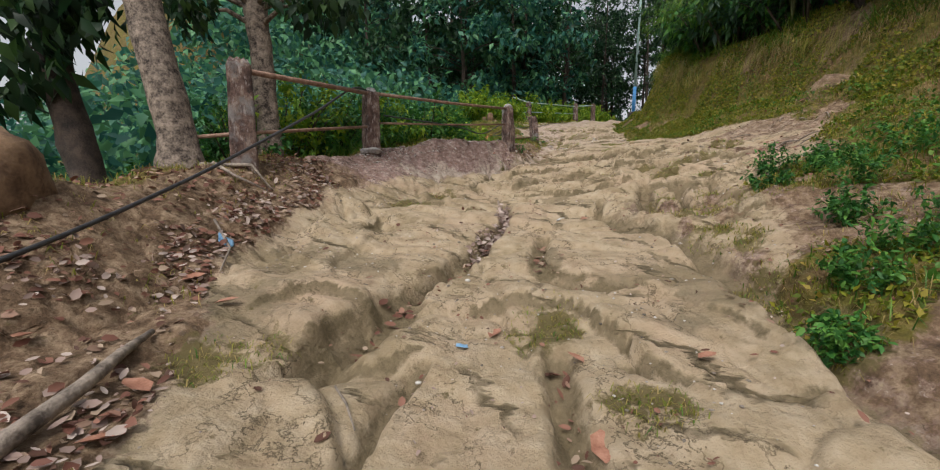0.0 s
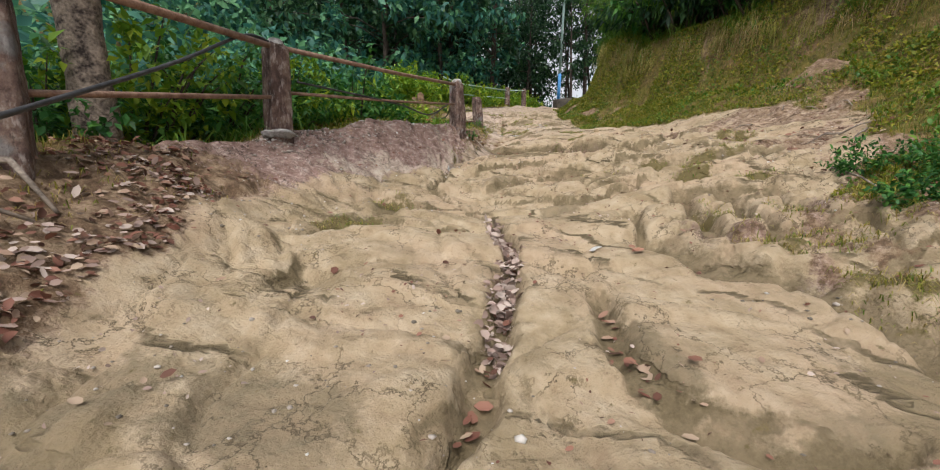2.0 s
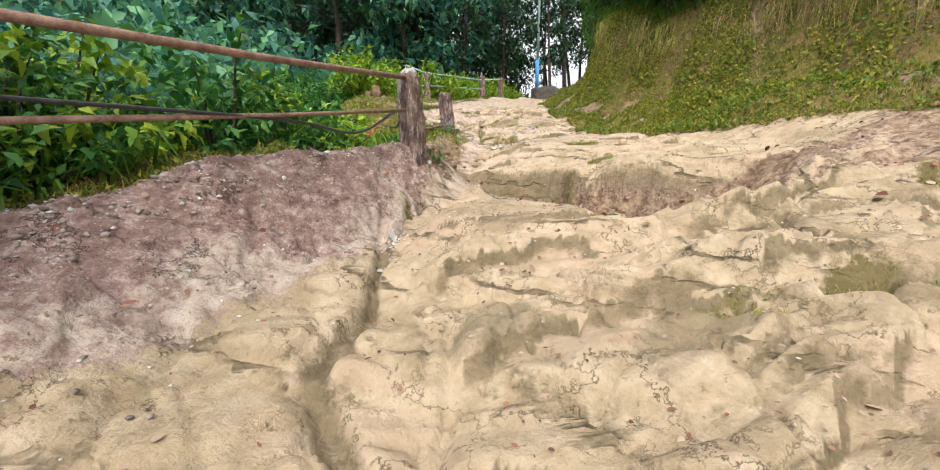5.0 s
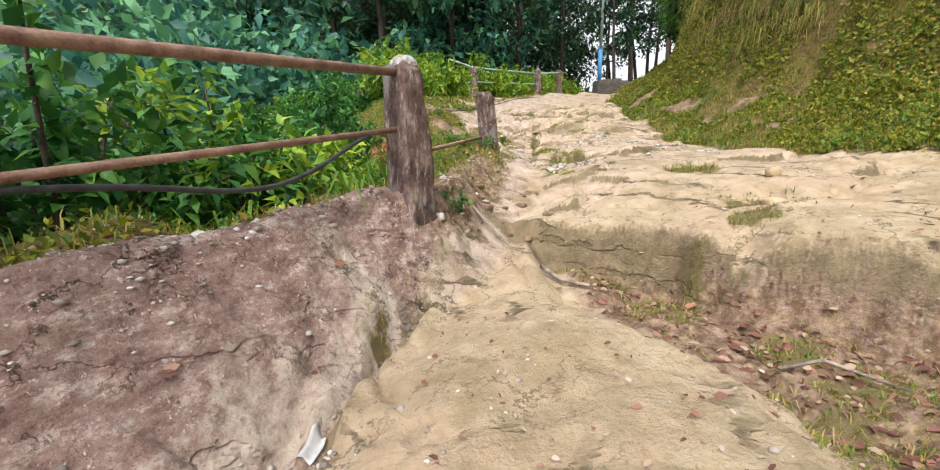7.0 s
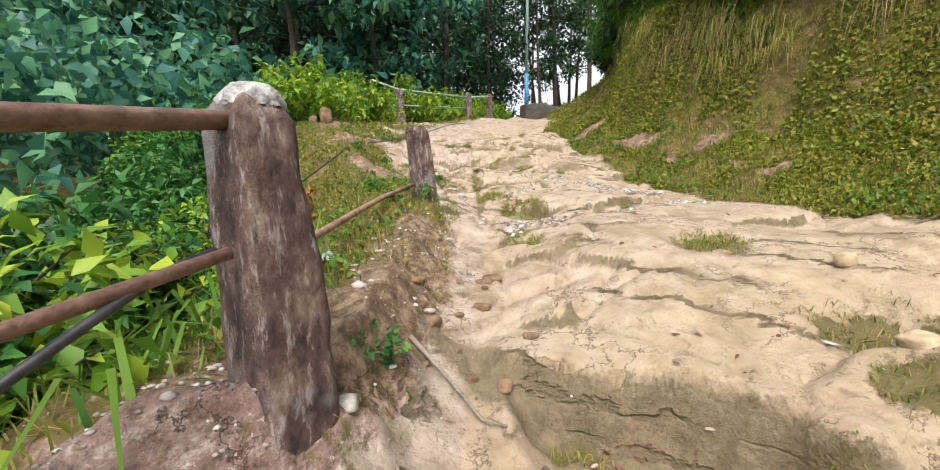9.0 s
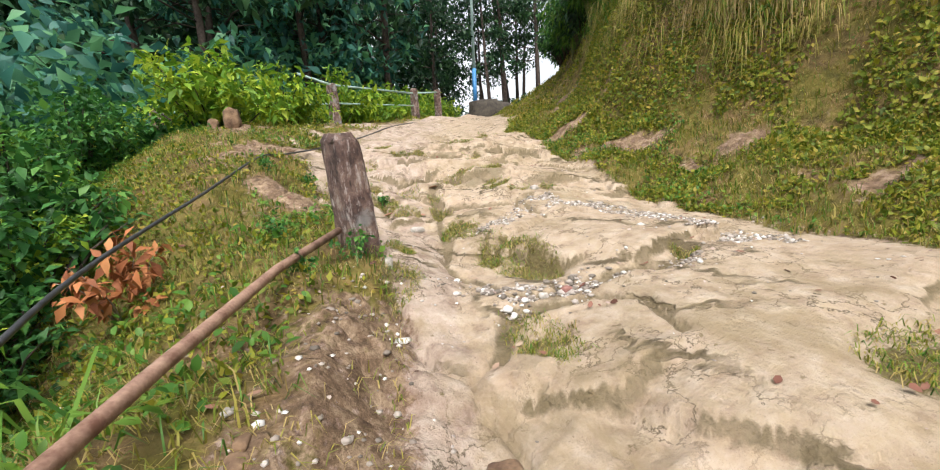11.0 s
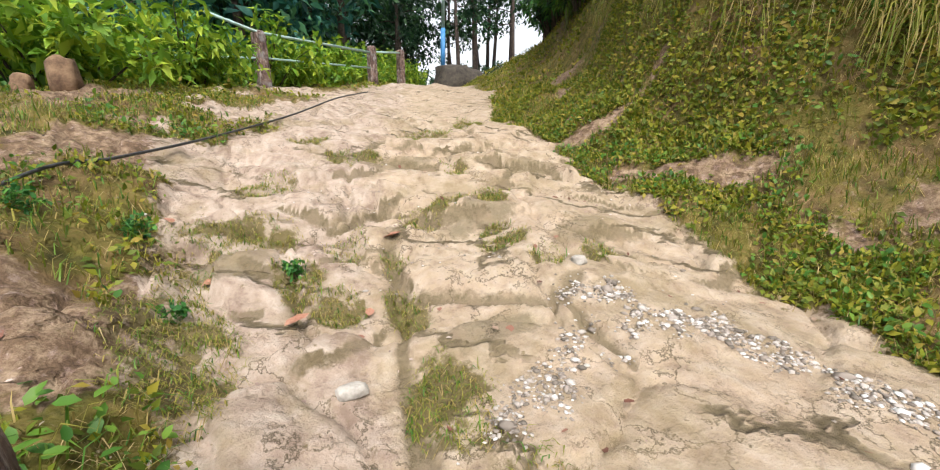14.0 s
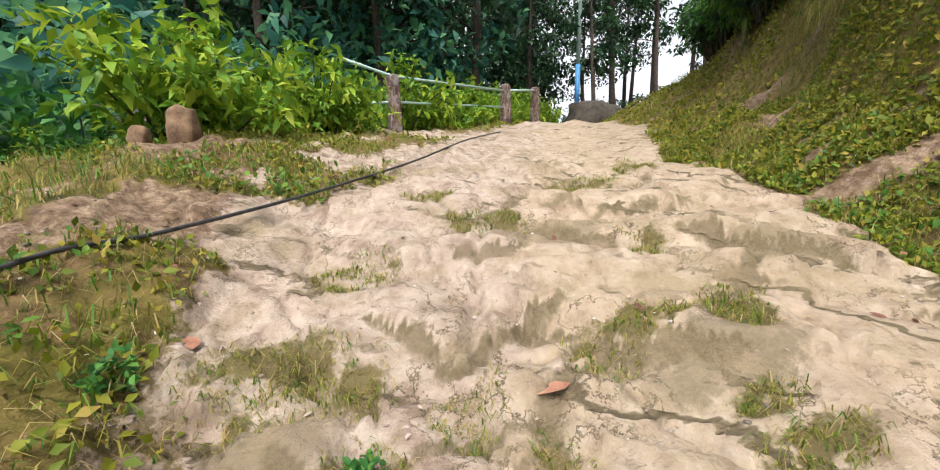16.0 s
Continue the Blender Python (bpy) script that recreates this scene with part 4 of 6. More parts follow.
mesh_object("shaft", v, f, PALE_PAINT, pole)


# ---- growing things ----
def unit(a):
    return a / np.maximum(np.linalg.norm(a, axis=-1, keepdims=True), 1e-6)


def fast_mesh(name, verts, tris, mat, parent=None, **tags):
    me = bpy.data.meshes.new(name)
    me.vertices.add(len(verts))
    me.vertices.foreach_set("co", np.ascontiguousarray(verts, dtype=np.float32).ravel())
    me.loops.add(tris.size)
    me.loops.foreach_set("vertex_index", tris.ravel().astype(np.int32))
    me.polygons.add(len(tris))
    me.polygons.foreach_set("loop_start", np.arange(0, tris.size, 3, dtype=np.int32))
    me.update()
    me.materials.append(mat)
    ob = new(name, me)
    ob.parent = parent
    return tagged(ob, **tags)


def leaves(P, D, N, L, W, sag=0.25, fold=0.25, oval=False):
    """Folded, drooping leaves. P foot, D way, N up, L length, W width; oval ones have a rounder outline."""
    D = unit(D)
    S = unit(np.cross(D, N))
    N = unit(np.cross(S, D))
    L, W = np.broadcast_to(L, len(P))[:, None], np.broadcast_to(W, len(P))[:, None]
    tip = P + L * D - sag * L * N
    if not oval:
        mid = P + 0.42 * L * D
        a = mid + 0.5 * W * S + fold * 0.5 * W * N
        b = mid - 0.5 * W * S + fold * 0.5 * W * N
        V = np.stack([P, a, mid, b, tip], 1).reshape(-1, 3)
        tri = np.array([[0, 1, 2], [1, 4, 2], [0, 2, 3], [2, 4, 3]])
        k = 5 * np.arange(len(P))
    else:
        m1, m2 = P + 0.25 * L * D, P + 0.68 * L * D - 0.35 * sag * L * N
        rim = [m1 + 0.42 * W * S + fold * 0.42 * W * N, m1 - 0.42 * W * S + fold * 0.42 * W * N, m2 + 0.44 * W * S + fold * 0.3 * W * N, m2 - 0.40 * W * S + fold * 0.5 * W * N]
        V = np.stack([P, m1, m2, tip, *rim], 1).reshape(-1, 3)
        tri = np.array([[0, 4, 1], [0, 1, 5], [1, 4, 6], [1, 6, 2], [1, 2, 7], [1, 7, 5], [2, 6, 3], [2, 3, 7]])
        k = 8 * np.arange(len(P))
    return V, (k[:, None, None] + tri[None]).reshape(-1, 3)


def blades(P, D, L, W, droop=0.5):
    """Grass blades that rise from P and bend towards D."""
    D = unit(D)
    up = np.array([[0, 0, 1.0]])
    S = unit(np.cross(D, up + 0.001))
    L, W = np.broadcast_to(L, len(P))[:, None], np.broadcast_to(W, len(P))[:, None]
    d = np.broadcast_to(droop, len(P))[:, None]
    m = P + L * (0.55 * up * (1 - 0.4 * d) + 0.35 * d * D)
    t = P + L * (up * (0.95 - 1.1 * d) + (0.3 + 0.6 * d) * D)
    V = np.stack([P - 0.5 * W * S, P + 0.5 * W * S, m - 0.4 * W * S, m + 0.4 * W * S, t], 1).reshape(-1, 3)
    k = 5 * np.arange(len(P))[:, None]
    T = np.concatenate([k + np.array([[0, 1, 3]]), k + np.array([[0, 3, 2]]), k + np.array([[2, 3, 4]])], 0)
    return V, T


def rnd(seed):
    return np.random.default_rng(seed)


def ball(r, n):
    v = r.normal(size=(n, 3))
    return unit(v)


def make_bush(seed, wide, high, twigs, per, leaf, mat, stem_mat=None, droop=0.2, name="bush", narrow=0.42, oval=False, **tags):
    """A shrub of arching stems with leaves along them; foot at its own origin."""
    r = rnd(seed)
    bush = new(name)
    tagged(bush, **tags)
    P, D, SV, SF = [], [], [], []
    for k in range(twigs):
        a, out = r.uniform(0, 2 * math.pi), wide * math.sqrt(r.uniform(0.02, 1))
        top = high * (0.45 + 0.6 * r.random()) * (1 - 0.45 * (out / wide) ** 2)
        end = np.array([out * math.cos(a), out * math.sin(a), top])
        start = np.array([0.25 * end[0], 0.25 * end[1], -0.15])
        bend = np.array([0.55 * end[0], 0.55 * end[1], top * (0.75 + 0.2 * r.random())])
        t = np.sort(r.uniform(0.25, 1.05, per))[:, None]
        c = (1 - t) ** 2 * start + 2 * t * (1 - t) * bend + t * t * end
        along_dir = unit(2 * (1 - t) * (bend - start) + 2 * t * (end - bend))
        d = ball(r, per) + 0.5 * along_dir + np.array([0, 0, -droop])
        P.append(c + ball(r, per) * wide * 0.07), D.append(d)
        if stem_mat and k % 3 == 0:
            q = [tuple((1 - s) ** 2 * start + 2 * s * (1 - s) * bend + s * s * end) for s in (0, 0.33, 0.66, 1)]
            v, f = tube(q, [0.012 * high, 0.009 * high, 0.006 * high, 0.002 * high], 5)
            SF += [tuple(i + len(SV) for i in face) for face in f]
            SV += v
    P, D = np.concatenate(P), np.concatenate(D)
    up = np.array([0, 0, 1.0]) + 0.6 * ball(r, len(P))
    L = leaf * r.uniform(0.6, 1.3, len(P))
    V, T = leaves(P, D, up, L, L * narrow, oval=oval)
    fast_mesh("foliage", V, T, mat, bush)
    if SV:
        mesh_object("stem", SV, SF, stem_mat, bush)
    return bush


def make_tree(seed, high, girth, crown, clumps, per, leaf, mat, bark, clear=0.45, lean=(0, 0), name="tree", flat=0.7, **tags):
    """A tapered trunk, limbs, and a ragged crown of leaf clumps at the limbs' ends."""
    r = rnd(seed)
    tree = new(name)
    tagged(tree, **tags)
    pts, rad = [], []
    for i in range(9):
        t = i / 8
        pts.append((lean[0] * t + 0.05 * girth * 4 * r.normal() * t, lean[1] * t + 0.05 * girth * 4 * r.normal() * t, -0.5 + t * high * 0.92))
        rad.append(girth * (1.25 if i == 0 else 1.0) * (1 - 0.82 * t))
    SV, SF = tube(pts, rad, 12)
    SV, SF = list(SV), list(SF)
    P = []
    for k in range(clumps):
        t = clear + (1 - clear) * (k + r.random()) / clumps
        base = np.array([np.interp(t * 8, range(9), [q[c] for q in pts]) for c in range(3)])
        a = r.uniform(0, 2 * math.pi)
        reach = crown * (0.35 + 0.75 * r.random()) * math.sin(math.pi * (0.18 + 0.72 * (t - clear) / (1 - clear)))
        end = base + np.array([reach * math.cos(a), reach * math.sin(a), reach * r.uniform(-0.1, 0.55)])
        if k % 2 == 0:
            m = 0.5 * (base + end) + np.array([0, 0, 0.08 * reach])
            v, f = tube([tuple(base), tuple(m), tuple(end)], [girth * 0.28 * (1.1 - t), girth * 0.17 * (1.1 - t) + 0.01, 0.012], 6)
            SF += [tuple(i + len(SV) for i in face) for face in f]
            SV += v
        size = crown * r.uniform(0.16, 0.34)
        P.append(end + ball(r, per) * (r.random((per, 1)) ** 0.45) * np.array([size, size, size * flat]))
    P = np.concatenate(P)
    D = ball(r, len(P)) + np.array([0, 0, -0.35])
    L = leaf * r.uniform(0.6, 1.3, len(P))
    V, T = leaves(P, D, np.array([0, 0, 1.0]) + 0.8 * ball(r, len(P)), L, L * 0.5)
    mesh_object("trunk", SV, SF, bark, tree)
    fast_mesh("crown", V, T, mat, tree)
    return tree


def strew(kinds, spots, seed, low=0.8, high=1.25):
    """The first copy of each kind takes a spot; the rest are copies, turned and sized by chance."""
    r = rnd(seed)
    heights = height([q[0] for q in spots], [q[1] for q in spots])
    for k, (x, y) in enumerate(spots):
        z = float(heights[k])
        s = r.uniform(low, high)
        m = pose(x, y, z, r.uniform(-6, 6), r.uniform(-6, 6), r.uniform(0, 360)) @ Matrix.Scale(s, 4)
        kind = kinds[k % len(kinds)]
        if k < len(kinds):
            kind.matrix_basis = m
        else:
            ob = copy_thing(kind, Matrix.Identity(4))
            ob.matrix_basis = m


# shrubs below the fence
TABLE_Y = np.arange(-20.0, 90.0, 0.25)
TABLE = land_lines(TABLE_Y)


def lip_at(y):
    return float(np.interp(y, TABLE_Y, TABLE[0][0]))


r = rnd(11)
shrubs = [make_bush(20 + k, 1.0, 1.7, 52, 40, 0.12, (BRUSH, BRUSH, YELLOW_BRUSH, BRUSH)[k % 4], DARK_BARK, label=("leafy green shrub growing below the fence", "leafy green shrub growing below the fence", "yellow-green leafy shrub growing below the fence", "leafy green shrub growing below the fence")[k % 4],
                    category="shrub", group="shrubs below the fence", narrow=0.5) for k in range(6)]
spots = []
for y in np.arange(7.0, 24.0, 0.62):
    away = 0.0 if y < 13.2 else 0.9
    spots.append((lip_at(y) - away - r.uniform(1.3, 2.1), y + r.uniform(-0.3, 0.3)))
    if len(spots) % 3 != 2:
        spots.append((lip_at(y) - away - r.uniform(2.2, 4.0), y + r.uniform(-0.5, 0.5)))
strew(shrubs, spots, 12, 0.7, 1.25)

# hoses
def hose(points, radius, label, name="hose"):
    """A smooth hose through points."""
    P = [Vector(p) for p in points]
    out = []
    for i in range(len(P) - 1):
        a, b, c, d = P[max(i - 1, 0)], P[i], P[i + 1], P[min(i + 2, len(P) - 1)]
        for k in range(8):
            t = k / 8
            out.append(0.5 * (2 * b + (c - a) * t + (2 * a - 5 * b + 4 * c - d) * t * t + (3 * b - a - 3 * c + d) * t ** 3))
    out.append(P[-1])
    v, f = tube(out, radius, 8)
    return mesh_object(name, v, f, RUBBER, label=label, category="hose")


hose([(-1.85, 8.0, 2.84), (-2.0, 7.6, 2.78), (-2.15, 6.4, 2.2), (-2.25, 5.0, 1.62), (-2.35, 3.6, 1.07), (-2.45, 2.2, 0.62), (-2.6, 0.8, ground(-2.6, 0.8) + 0.03)], 0.017,
     "black rubber hose slung from the rail down to the ground")
hose([(-1.6, 8.25, 2.45), (-0.34, 10.04, 2.53), (0.15, 10.71, 2.48), (0.4, 11.02, 2.55), (0.78, 11.68, 2.84), (0.85, 13.0, 2.75), (0.7, 15, 3.0), (1.0, 17, 3.38), (1.42, 18.75, ground(1.42, 18.75) + 0.09),
      (1.76, 19.34, ground(1.76, 19.34) + 0.09), (2.38, 20.39, ground(2.38, 20.39) + 0.09), (3.4, 22.1, ground(3.4, 22.1) + 0.09), (4.5, 24.2, ground(4.5, 24.2) + 0.09), (5.7, 26.3, ground(5.7, 26.3) + 0.02)], 0.014,
     "long black rubber hose lying along the verge")


# the three trees beside the lower fence
def roadside_tree(points, radii, clumps, per, leaf, mat, bark, seed, label, spread=0.5):
    r = rnd(seed)
    tree = new("tree")
    tagged(tree, label, "tree")
    fine, rad = [], []
    for i in range(len(points) - 1):
        for k in range(6):
            t = k / 6
            fine.append(Vector(points[i]).lerp(Vector(points[i + 1]), t))
            rad.append(radii[i] + (radii[i + 1] - radii[i]) * t)
    fine.append(Vector(points[-1]))
    rad.append(radii[-1])
    v, f = tube(fine, rad, 16)
    v = [p + 0.22 * rad[i // 16] * Vector((noise.noise(p * 3.0), noise.noise(p * 3.0 + Vector((9, 0, 0))), 0)) for i, p in enumerate(v)]
    mesh_object("trunk", v, f, bark, tree)
    P = []
    for c in clumps:
        start = min(fine, key=lambda q: (q - Vector(c)).length + 0.6 * max(0, q.z - c[2]))
        m = 0.5 * (start + Vector(c)) + Vector((0, 0, 0.15))
        v, f = tube([start, m, Vector(c)], [0.05, 0.03, 0.01], 6)
        mesh_object("limb", v, f, bark, tree)
        P.append(np.array(c) + ball(r, per) * (r.random((per, 1)) ** 0.5) * np.array([spread, spread, spread * 0.8]))
    P = np.concatenate(P)
    D = 0.7 * ball(r, len(P)) + np.array([0, 0, -0.9])
    L = leaf * r.uniform(0.7, 1.3, len(P))
    V, T = leaves(P, D, np.array([0, -0.6, 0.6]) + 0.8 * ball(r, len(P)), L, L * 0.48)
    fast_mesh("crown", V, T, mat, tree)


def over(r, x0, x1, y0, y1, z0, z1, n):
    return [(r.uniform(x0, x1), r.uniform(y0, y1), r.uniform(z0, z1)) for _ in range(n)]


r = rnd(31)
roadside_tree([(-3.3, 5.2, 0.9), (-3.36, 5.22, 1.5), (-3.62, 5.25, 2.6), (-3.9, 5.3, 4.0), (-4.3, 5.6, 8.5)], [0.34, 0.22, 0.2, 0.18, 0.1],
              over(r, -5.6, -2.6, 4.6, 7.0, 6.0, 9.0, 14), 90, 0.2, SHADE_TREE, BARK, 32, "mottled grey-brown tree leaning outwards beside the fence", 0.8)
roadside_tree([(-4.6, 5.5, 0.2), (-4.75, 5.5, 1.2), (-5.0, 5.5, 2.4), (-5.4, 5.6, 5.0), (-5.6, 5.8, 8.0)], [0.28, 0.2, 0.17, 0.15, 0.08],
              over(r, -5.5, -4.5, 5.0, 5.8, 1.7, 3.8, 9) + over(r, -6.6, -4.6, 4.8, 6.4, 3.6, 7.0, 12), 70, 0.24, SHADE_TREE, DARK_BARK, 33, "dark tree wrapped in broad-leaved creeper below the fence", 0.5)
roadside_tree([(-3.1, 7.0, 1.0), (-3.13, 7.0, 1.7), (-3.22, 7.0, 3.0), (-3.4, 7.05, 4.6), (-3.2, 7.3, 9.0)], [0.27, 0.18, 0.165, 0.15, 0.08],
              [(-2.35, 6.7, 3.75), (-1.9, 6.8, 3.85), (-2.7, 6.5, 3.95), (-2.1, 7.2, 4.1), (-4.0, 6.6, 3.6), (-4.4, 6.8, 3.9), (-3.8, 6.2, 3.95)] + over(r, -5.2, -0.9, 5.6, 8.6, 4.4, 8.0, 16),
              75, 0.2, SHADE_TREE, BARK, 34, "brown tree behind the fence with dark hanging leaves", 0.42)


# ---- woods ----
def canopy():
    """The woods on the far slope: overlapping crowns of leaf sprays over the hillside."""
    r = rnd(41)
    P, D, U, L = [], [], [], []
    for k in range(1500):
        y = r.uniform(-8, 75)
        d = 5.5 + 62 * r.random() ** 1.5
        x = lip_at(y) - d
        az = math.degrees(math.atan2(x, y))
        if az < -62 or az > 15 or (y > 26 and d < 6.5) or (az < -33 and d > 17):
            continue
        near = math.hypot(x - 1, y - 8)
        lift = (3.0 + 4.5 * smooth(8, 26, d)) * (0.75 + 0.5 * r.random()) * (0.55 + 0.45 * smooth(-48, -30, az))
        size = (1.2 + 0.045 * near) * r.uniform(0.75, 1.3)
        n = 105
        v = ball(r, n)
        v[:, 2] = np.abs(v[:, 2]) * 1.1 - 0.25
        c = np.array([x, y, float(np.interp(y, TABLE_Y, TABLE[0][1])) + float(np.interp(d, [5, 14, 120], [-2.6, -4.5, 38])) + lift])
        bump = 1 + 0.25 * np.sin(v[:, :1] * 5 + k) * np.cos(v[:, 1:2] * 4 + 2 * k)
        P.append(c + v * size * bump * (0.75 + 0.3 * r.random((n, 1))))
        D.append(ball(r, n) + 0.6 * v + np.array([0, 0, -0.3]))
        U.append(v + 0.7 * ball(r, n))
        L.append((0.20 + 0.0125 * near) * r.uniform(0.6, 1.4, n))
    P, D, U, L = np.concatenate(P), np.concatenate(D), np.concatenate(U), np.concatenate(L)
    V, T = leaves(P, D, U, L, L * 0.55)
    fast_mesh("woodland", V, T, HAZY_WOODS, label="dense woodland covering the far hillside, its leaves tinted blue-green as painted haze", category="woods", kind="stuff")


canopy()
# One kind in three carries the leaves with haze in their colour.
tall = [make_tree(50 + k, 17 + 2 * k, 0.26, 4.2, 46, 42, 0.56, (DEEP, HAZY_WOODS, DEEP)[k % 3], DARK_BARK, 0.3, name="tall_tree",
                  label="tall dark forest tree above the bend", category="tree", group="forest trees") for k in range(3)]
r = rnd(51)
spots = []
for k in range(26):
    y = r.uniform(33, 56)
    x = lip_at(y) - r.uniform(2.5, 24)
    spots.append((x, y))
strew(tall, spots, 52, 0.8, 1.2)
slim = [make_tree(60 + k, 15 + 2 * k, (0.17, 0.24, 0.14)[k], 3.4, 40, 46, 0.36, DEEP, DARK_BARK, (0.3, 0.45, 0.2)[k], name="tall_tree", lean=(0.9 - 0.8 * k, 0),
                  label="slender dark-trunked tree against the pale sky", category="tree", group="trees on the crest") for k in range(3)]
strew(slim, [(17.2, 44), (19.3, 45.5), (21.4, 43.5), (18.2, 48), (23.5, 47), (25.6, 44), (15.2, 49.5), (27.5, 48), (20.6, 52), (13.2, 46), (29, 44), (16.2, 54),
             (22.3, 50), (24.6, 53), (31, 50), (19.0, 56), (27, 56), (14.0, 51)], 62, 0.8, 1.15)

# low shrubs beyond the upper fence and on the crest
low = [make_bush(70 + k, 1.3, 1.6, 44, 36, 0.19, (YELLOW_BRUSH, BRUSH, BRUSH)[k], DARK_BARK, label=("yellow-green leafy shrub behind the upper fence", "leafy green shrub behind the upper fence", "leafy green shrub behind the upper fence")[k],
                 category="shrub", group="shrubs behind the upper fence") for k in range(3)]
r = rnd(71)
spots = []
for y in np.arange(23.5, 42, 0.95):
    for far in (1.2, 2.8, 4.6):
        spots.append((lip_at(y) - far * r.uniform(0.8, 1.3), y + r.uniform(-0.5, 0.5)))
strew(low, spots, 72, 0.8, 1.4)
crest = [make_bush(80 + k, 1.4, 1.3, 40, 30, 0.2, DEEP, DARK_BARK, label="dark shrub at the foot of the crest trees", category="shrub", group="shrubs on the crest") for k in range(2)]
strew(crest, [(17.3, 44), (19, 45), (14.2, 45), (20.8, 45.5), (23, 45), (25, 46), (27, 45), (12.5, 44), (22, 47), (24.4, 48), (26, 47.5), (28.5, 46), (30, 47)], 82, 0.8, 1.5)

# growth above the bank
def top_at(y):
    return float(np.interp(y, TABLE_Y, TABLE[6][0])), float(np.interp(y, TABLE_Y, TABLE[5][0]))


deep = [make_bush(90 + k, 1.5, 2.6, 50, 30, 0.28, (DEEP, BRUSH, DEEP, DEEP)[k], DARK_BARK, droop=0.7, label=("dark leafy bush overhanging the bank", "green leafy bush overhanging the bank", "dark leafy bush overhanging the bank", "dark leafy bush overhanging the bank")[k],
                  category="bush", group="bushes above the bank", narrow=0.34) for k in range(4)]
r = rnd(91)
spots = []
for y in np.arange(0.0, 31, 0.9):
    tx, mx = top_at(y)
    back = 1.3 if 16.5 < y < 26 else 0.35
    spots.append((tx + back + r.uniform(-0.5, 0.4), y))
    spots.append((tx + r.uniform(1.2, 2.6), y + 0.4))
    if 2 < y < 12 and len(spots) % 2 == 0:
        spots.append((tx - r.uniform(0.5, 0.9), y + 0.2))
strew(deep, spots, 92, 0.85, 1.35)
behind = [make_tree(100 + k, 11 + 2 * k, 0.22, 3.4, 40, 50, 0.42, DEEP, DARK_BARK, 0.12, name="tree", label="dark leafy tree standing above the bank", category="tree", group="trees above the bank") for k in range(2)]
strew(behind, [(top_at(y)[0] + r.uniform(3.5, 6.5), y) for y in np.arange(-2, 31, 2.6)], 102, 0.85, 1.2)

# bamboo whose sprays arch over the bank's end
def make_bamboo(seed, **tags):
    r = rnd(seed)
    clump = new("bamboo")
    tagged(clump, **tags)
    P, D = [], []
    for k in range(16):
        a, reach, h = r.uniform(0, 6.28), r.uniform(0.8, 2.2), r.uniform(2.2, 4.0)
        t = np.linspace(0, 1, 9)[:, None]
        out = np.array([math.cos(a), math.sin(a), 0])
        c = out * reach * t ** 2.2 + np.array([0, 0, 1]) * (h * t - 0.35 * h * t ** 4)
        v, f = tube([tuple(q) for q in c], [0.03 * (1 - 0.85 * q) for q in np.linspace(0, 1, 9)], 6)
        mesh_object("culm", v, f, BRUSH_STEM, clump)
        n = 95
        s = r.uniform(0.35, 1.0, (n, 1))
        base = out * reach * s ** 2.2 + np.array([0, 0, 1]) * (h * s - 0.35 * h * s ** 4)
        d = ball(r, n) * 0.8 + out * 0.7 + np.array([0, 0, -0.5])
        P.append(base + 0.25 * ball(r, n)), D.append(d)
    P, D = np.concatenate(P), np.concatenate(D)
    L = r.uniform(0.2, 0.42, len(P))
    V, T = leaves(P, D, np.array([0, 0, 1.0]) + 0.5 * ball(r, len(P)), L, L * 0.13, sag=0.35)
    fast_mesh("foliage", V, T, FRESH, clump)
    return clump


BRUSH_STEM = noisy("green_cane", (0.06, 0.08, 0.02), (0.16, 0.17, 0.06), 12.0, 0.5, 0.1)
canes = [make_bamboo(110 + k, label="arching green bamboo clump above the bank", category="bamboo", group="bamboo above the bank") for k in range(2)]
strew(canes, [(top_at(y)[0] - dx, y) for y, dx in ((19.5, -0.5), (21.2, -0.4), (23.0, -0.3), (24.8, 0.1), (17.6, -0.5), (15.4, -0.1), (26.8, 0.4), (12.8, -0.1))], 112, 0.85, 1.15)


# ---- turf, litter and stones ----
def normals(x, y, e=0.06):
    zx = (land(x + e, y)[0] - land(x - e, y)[0]) / (2 * e)
    zy = (land(x, y + e)[0] - land(x, y - e)[0]) / (2 * e)
    return unit(np.stack([-zx, -zy, np.ones_like(zx)], -1))


def sow(seed, n, x0, x1, y0, y1, weight):
    """Random places where weight(x, y, u) beats chance."""
    r = rnd(seed)
    x, y = r.uniform(x0, x1, n), r.uniform(y0, y1, n)
    z, u = land(x, y)
    keep = r.random(n) < weight(x, y, u)
    x, y = x[keep], y[keep]
    return r, np.stack([x, y, height(x, y)], -1)


def green_at(x, y, u):
    c = cover(x, y, u)
    return np.where(c[1] > 0.45, 1.0, 0.06 * c[1])


def turf(seed, n, x0, x1, y0, y1, leaf):
    patch = lambda x, y, u: green_at(x, y, u) * smooth(-0.28, 0.22, fbm(x * 1.3, y * 1.3, 4, 151) + 0.1)
    r, P = sow(seed, n, x0, x1, y0, y1, patch)
    N = normals(P[:, 0], P[:, 1])
    m = len(P)
    P = P + N * r.uniform(0.0, 0.05, (m, 1))
    L = leaf * r.uniform(0.6, 1.5, m)
    return leaves(P, ball(r, m) + 0.4 * N, N + 0.6 * ball(r, m), L, L * 0.55, sag=0.1)


def join(*parts):
    V, T, k = [], [], 0
    for v, t in parts:
        V.append(v), T.append(t + k)
        k += len(v)
    return np.concatenate(V), np.concatenate(T)


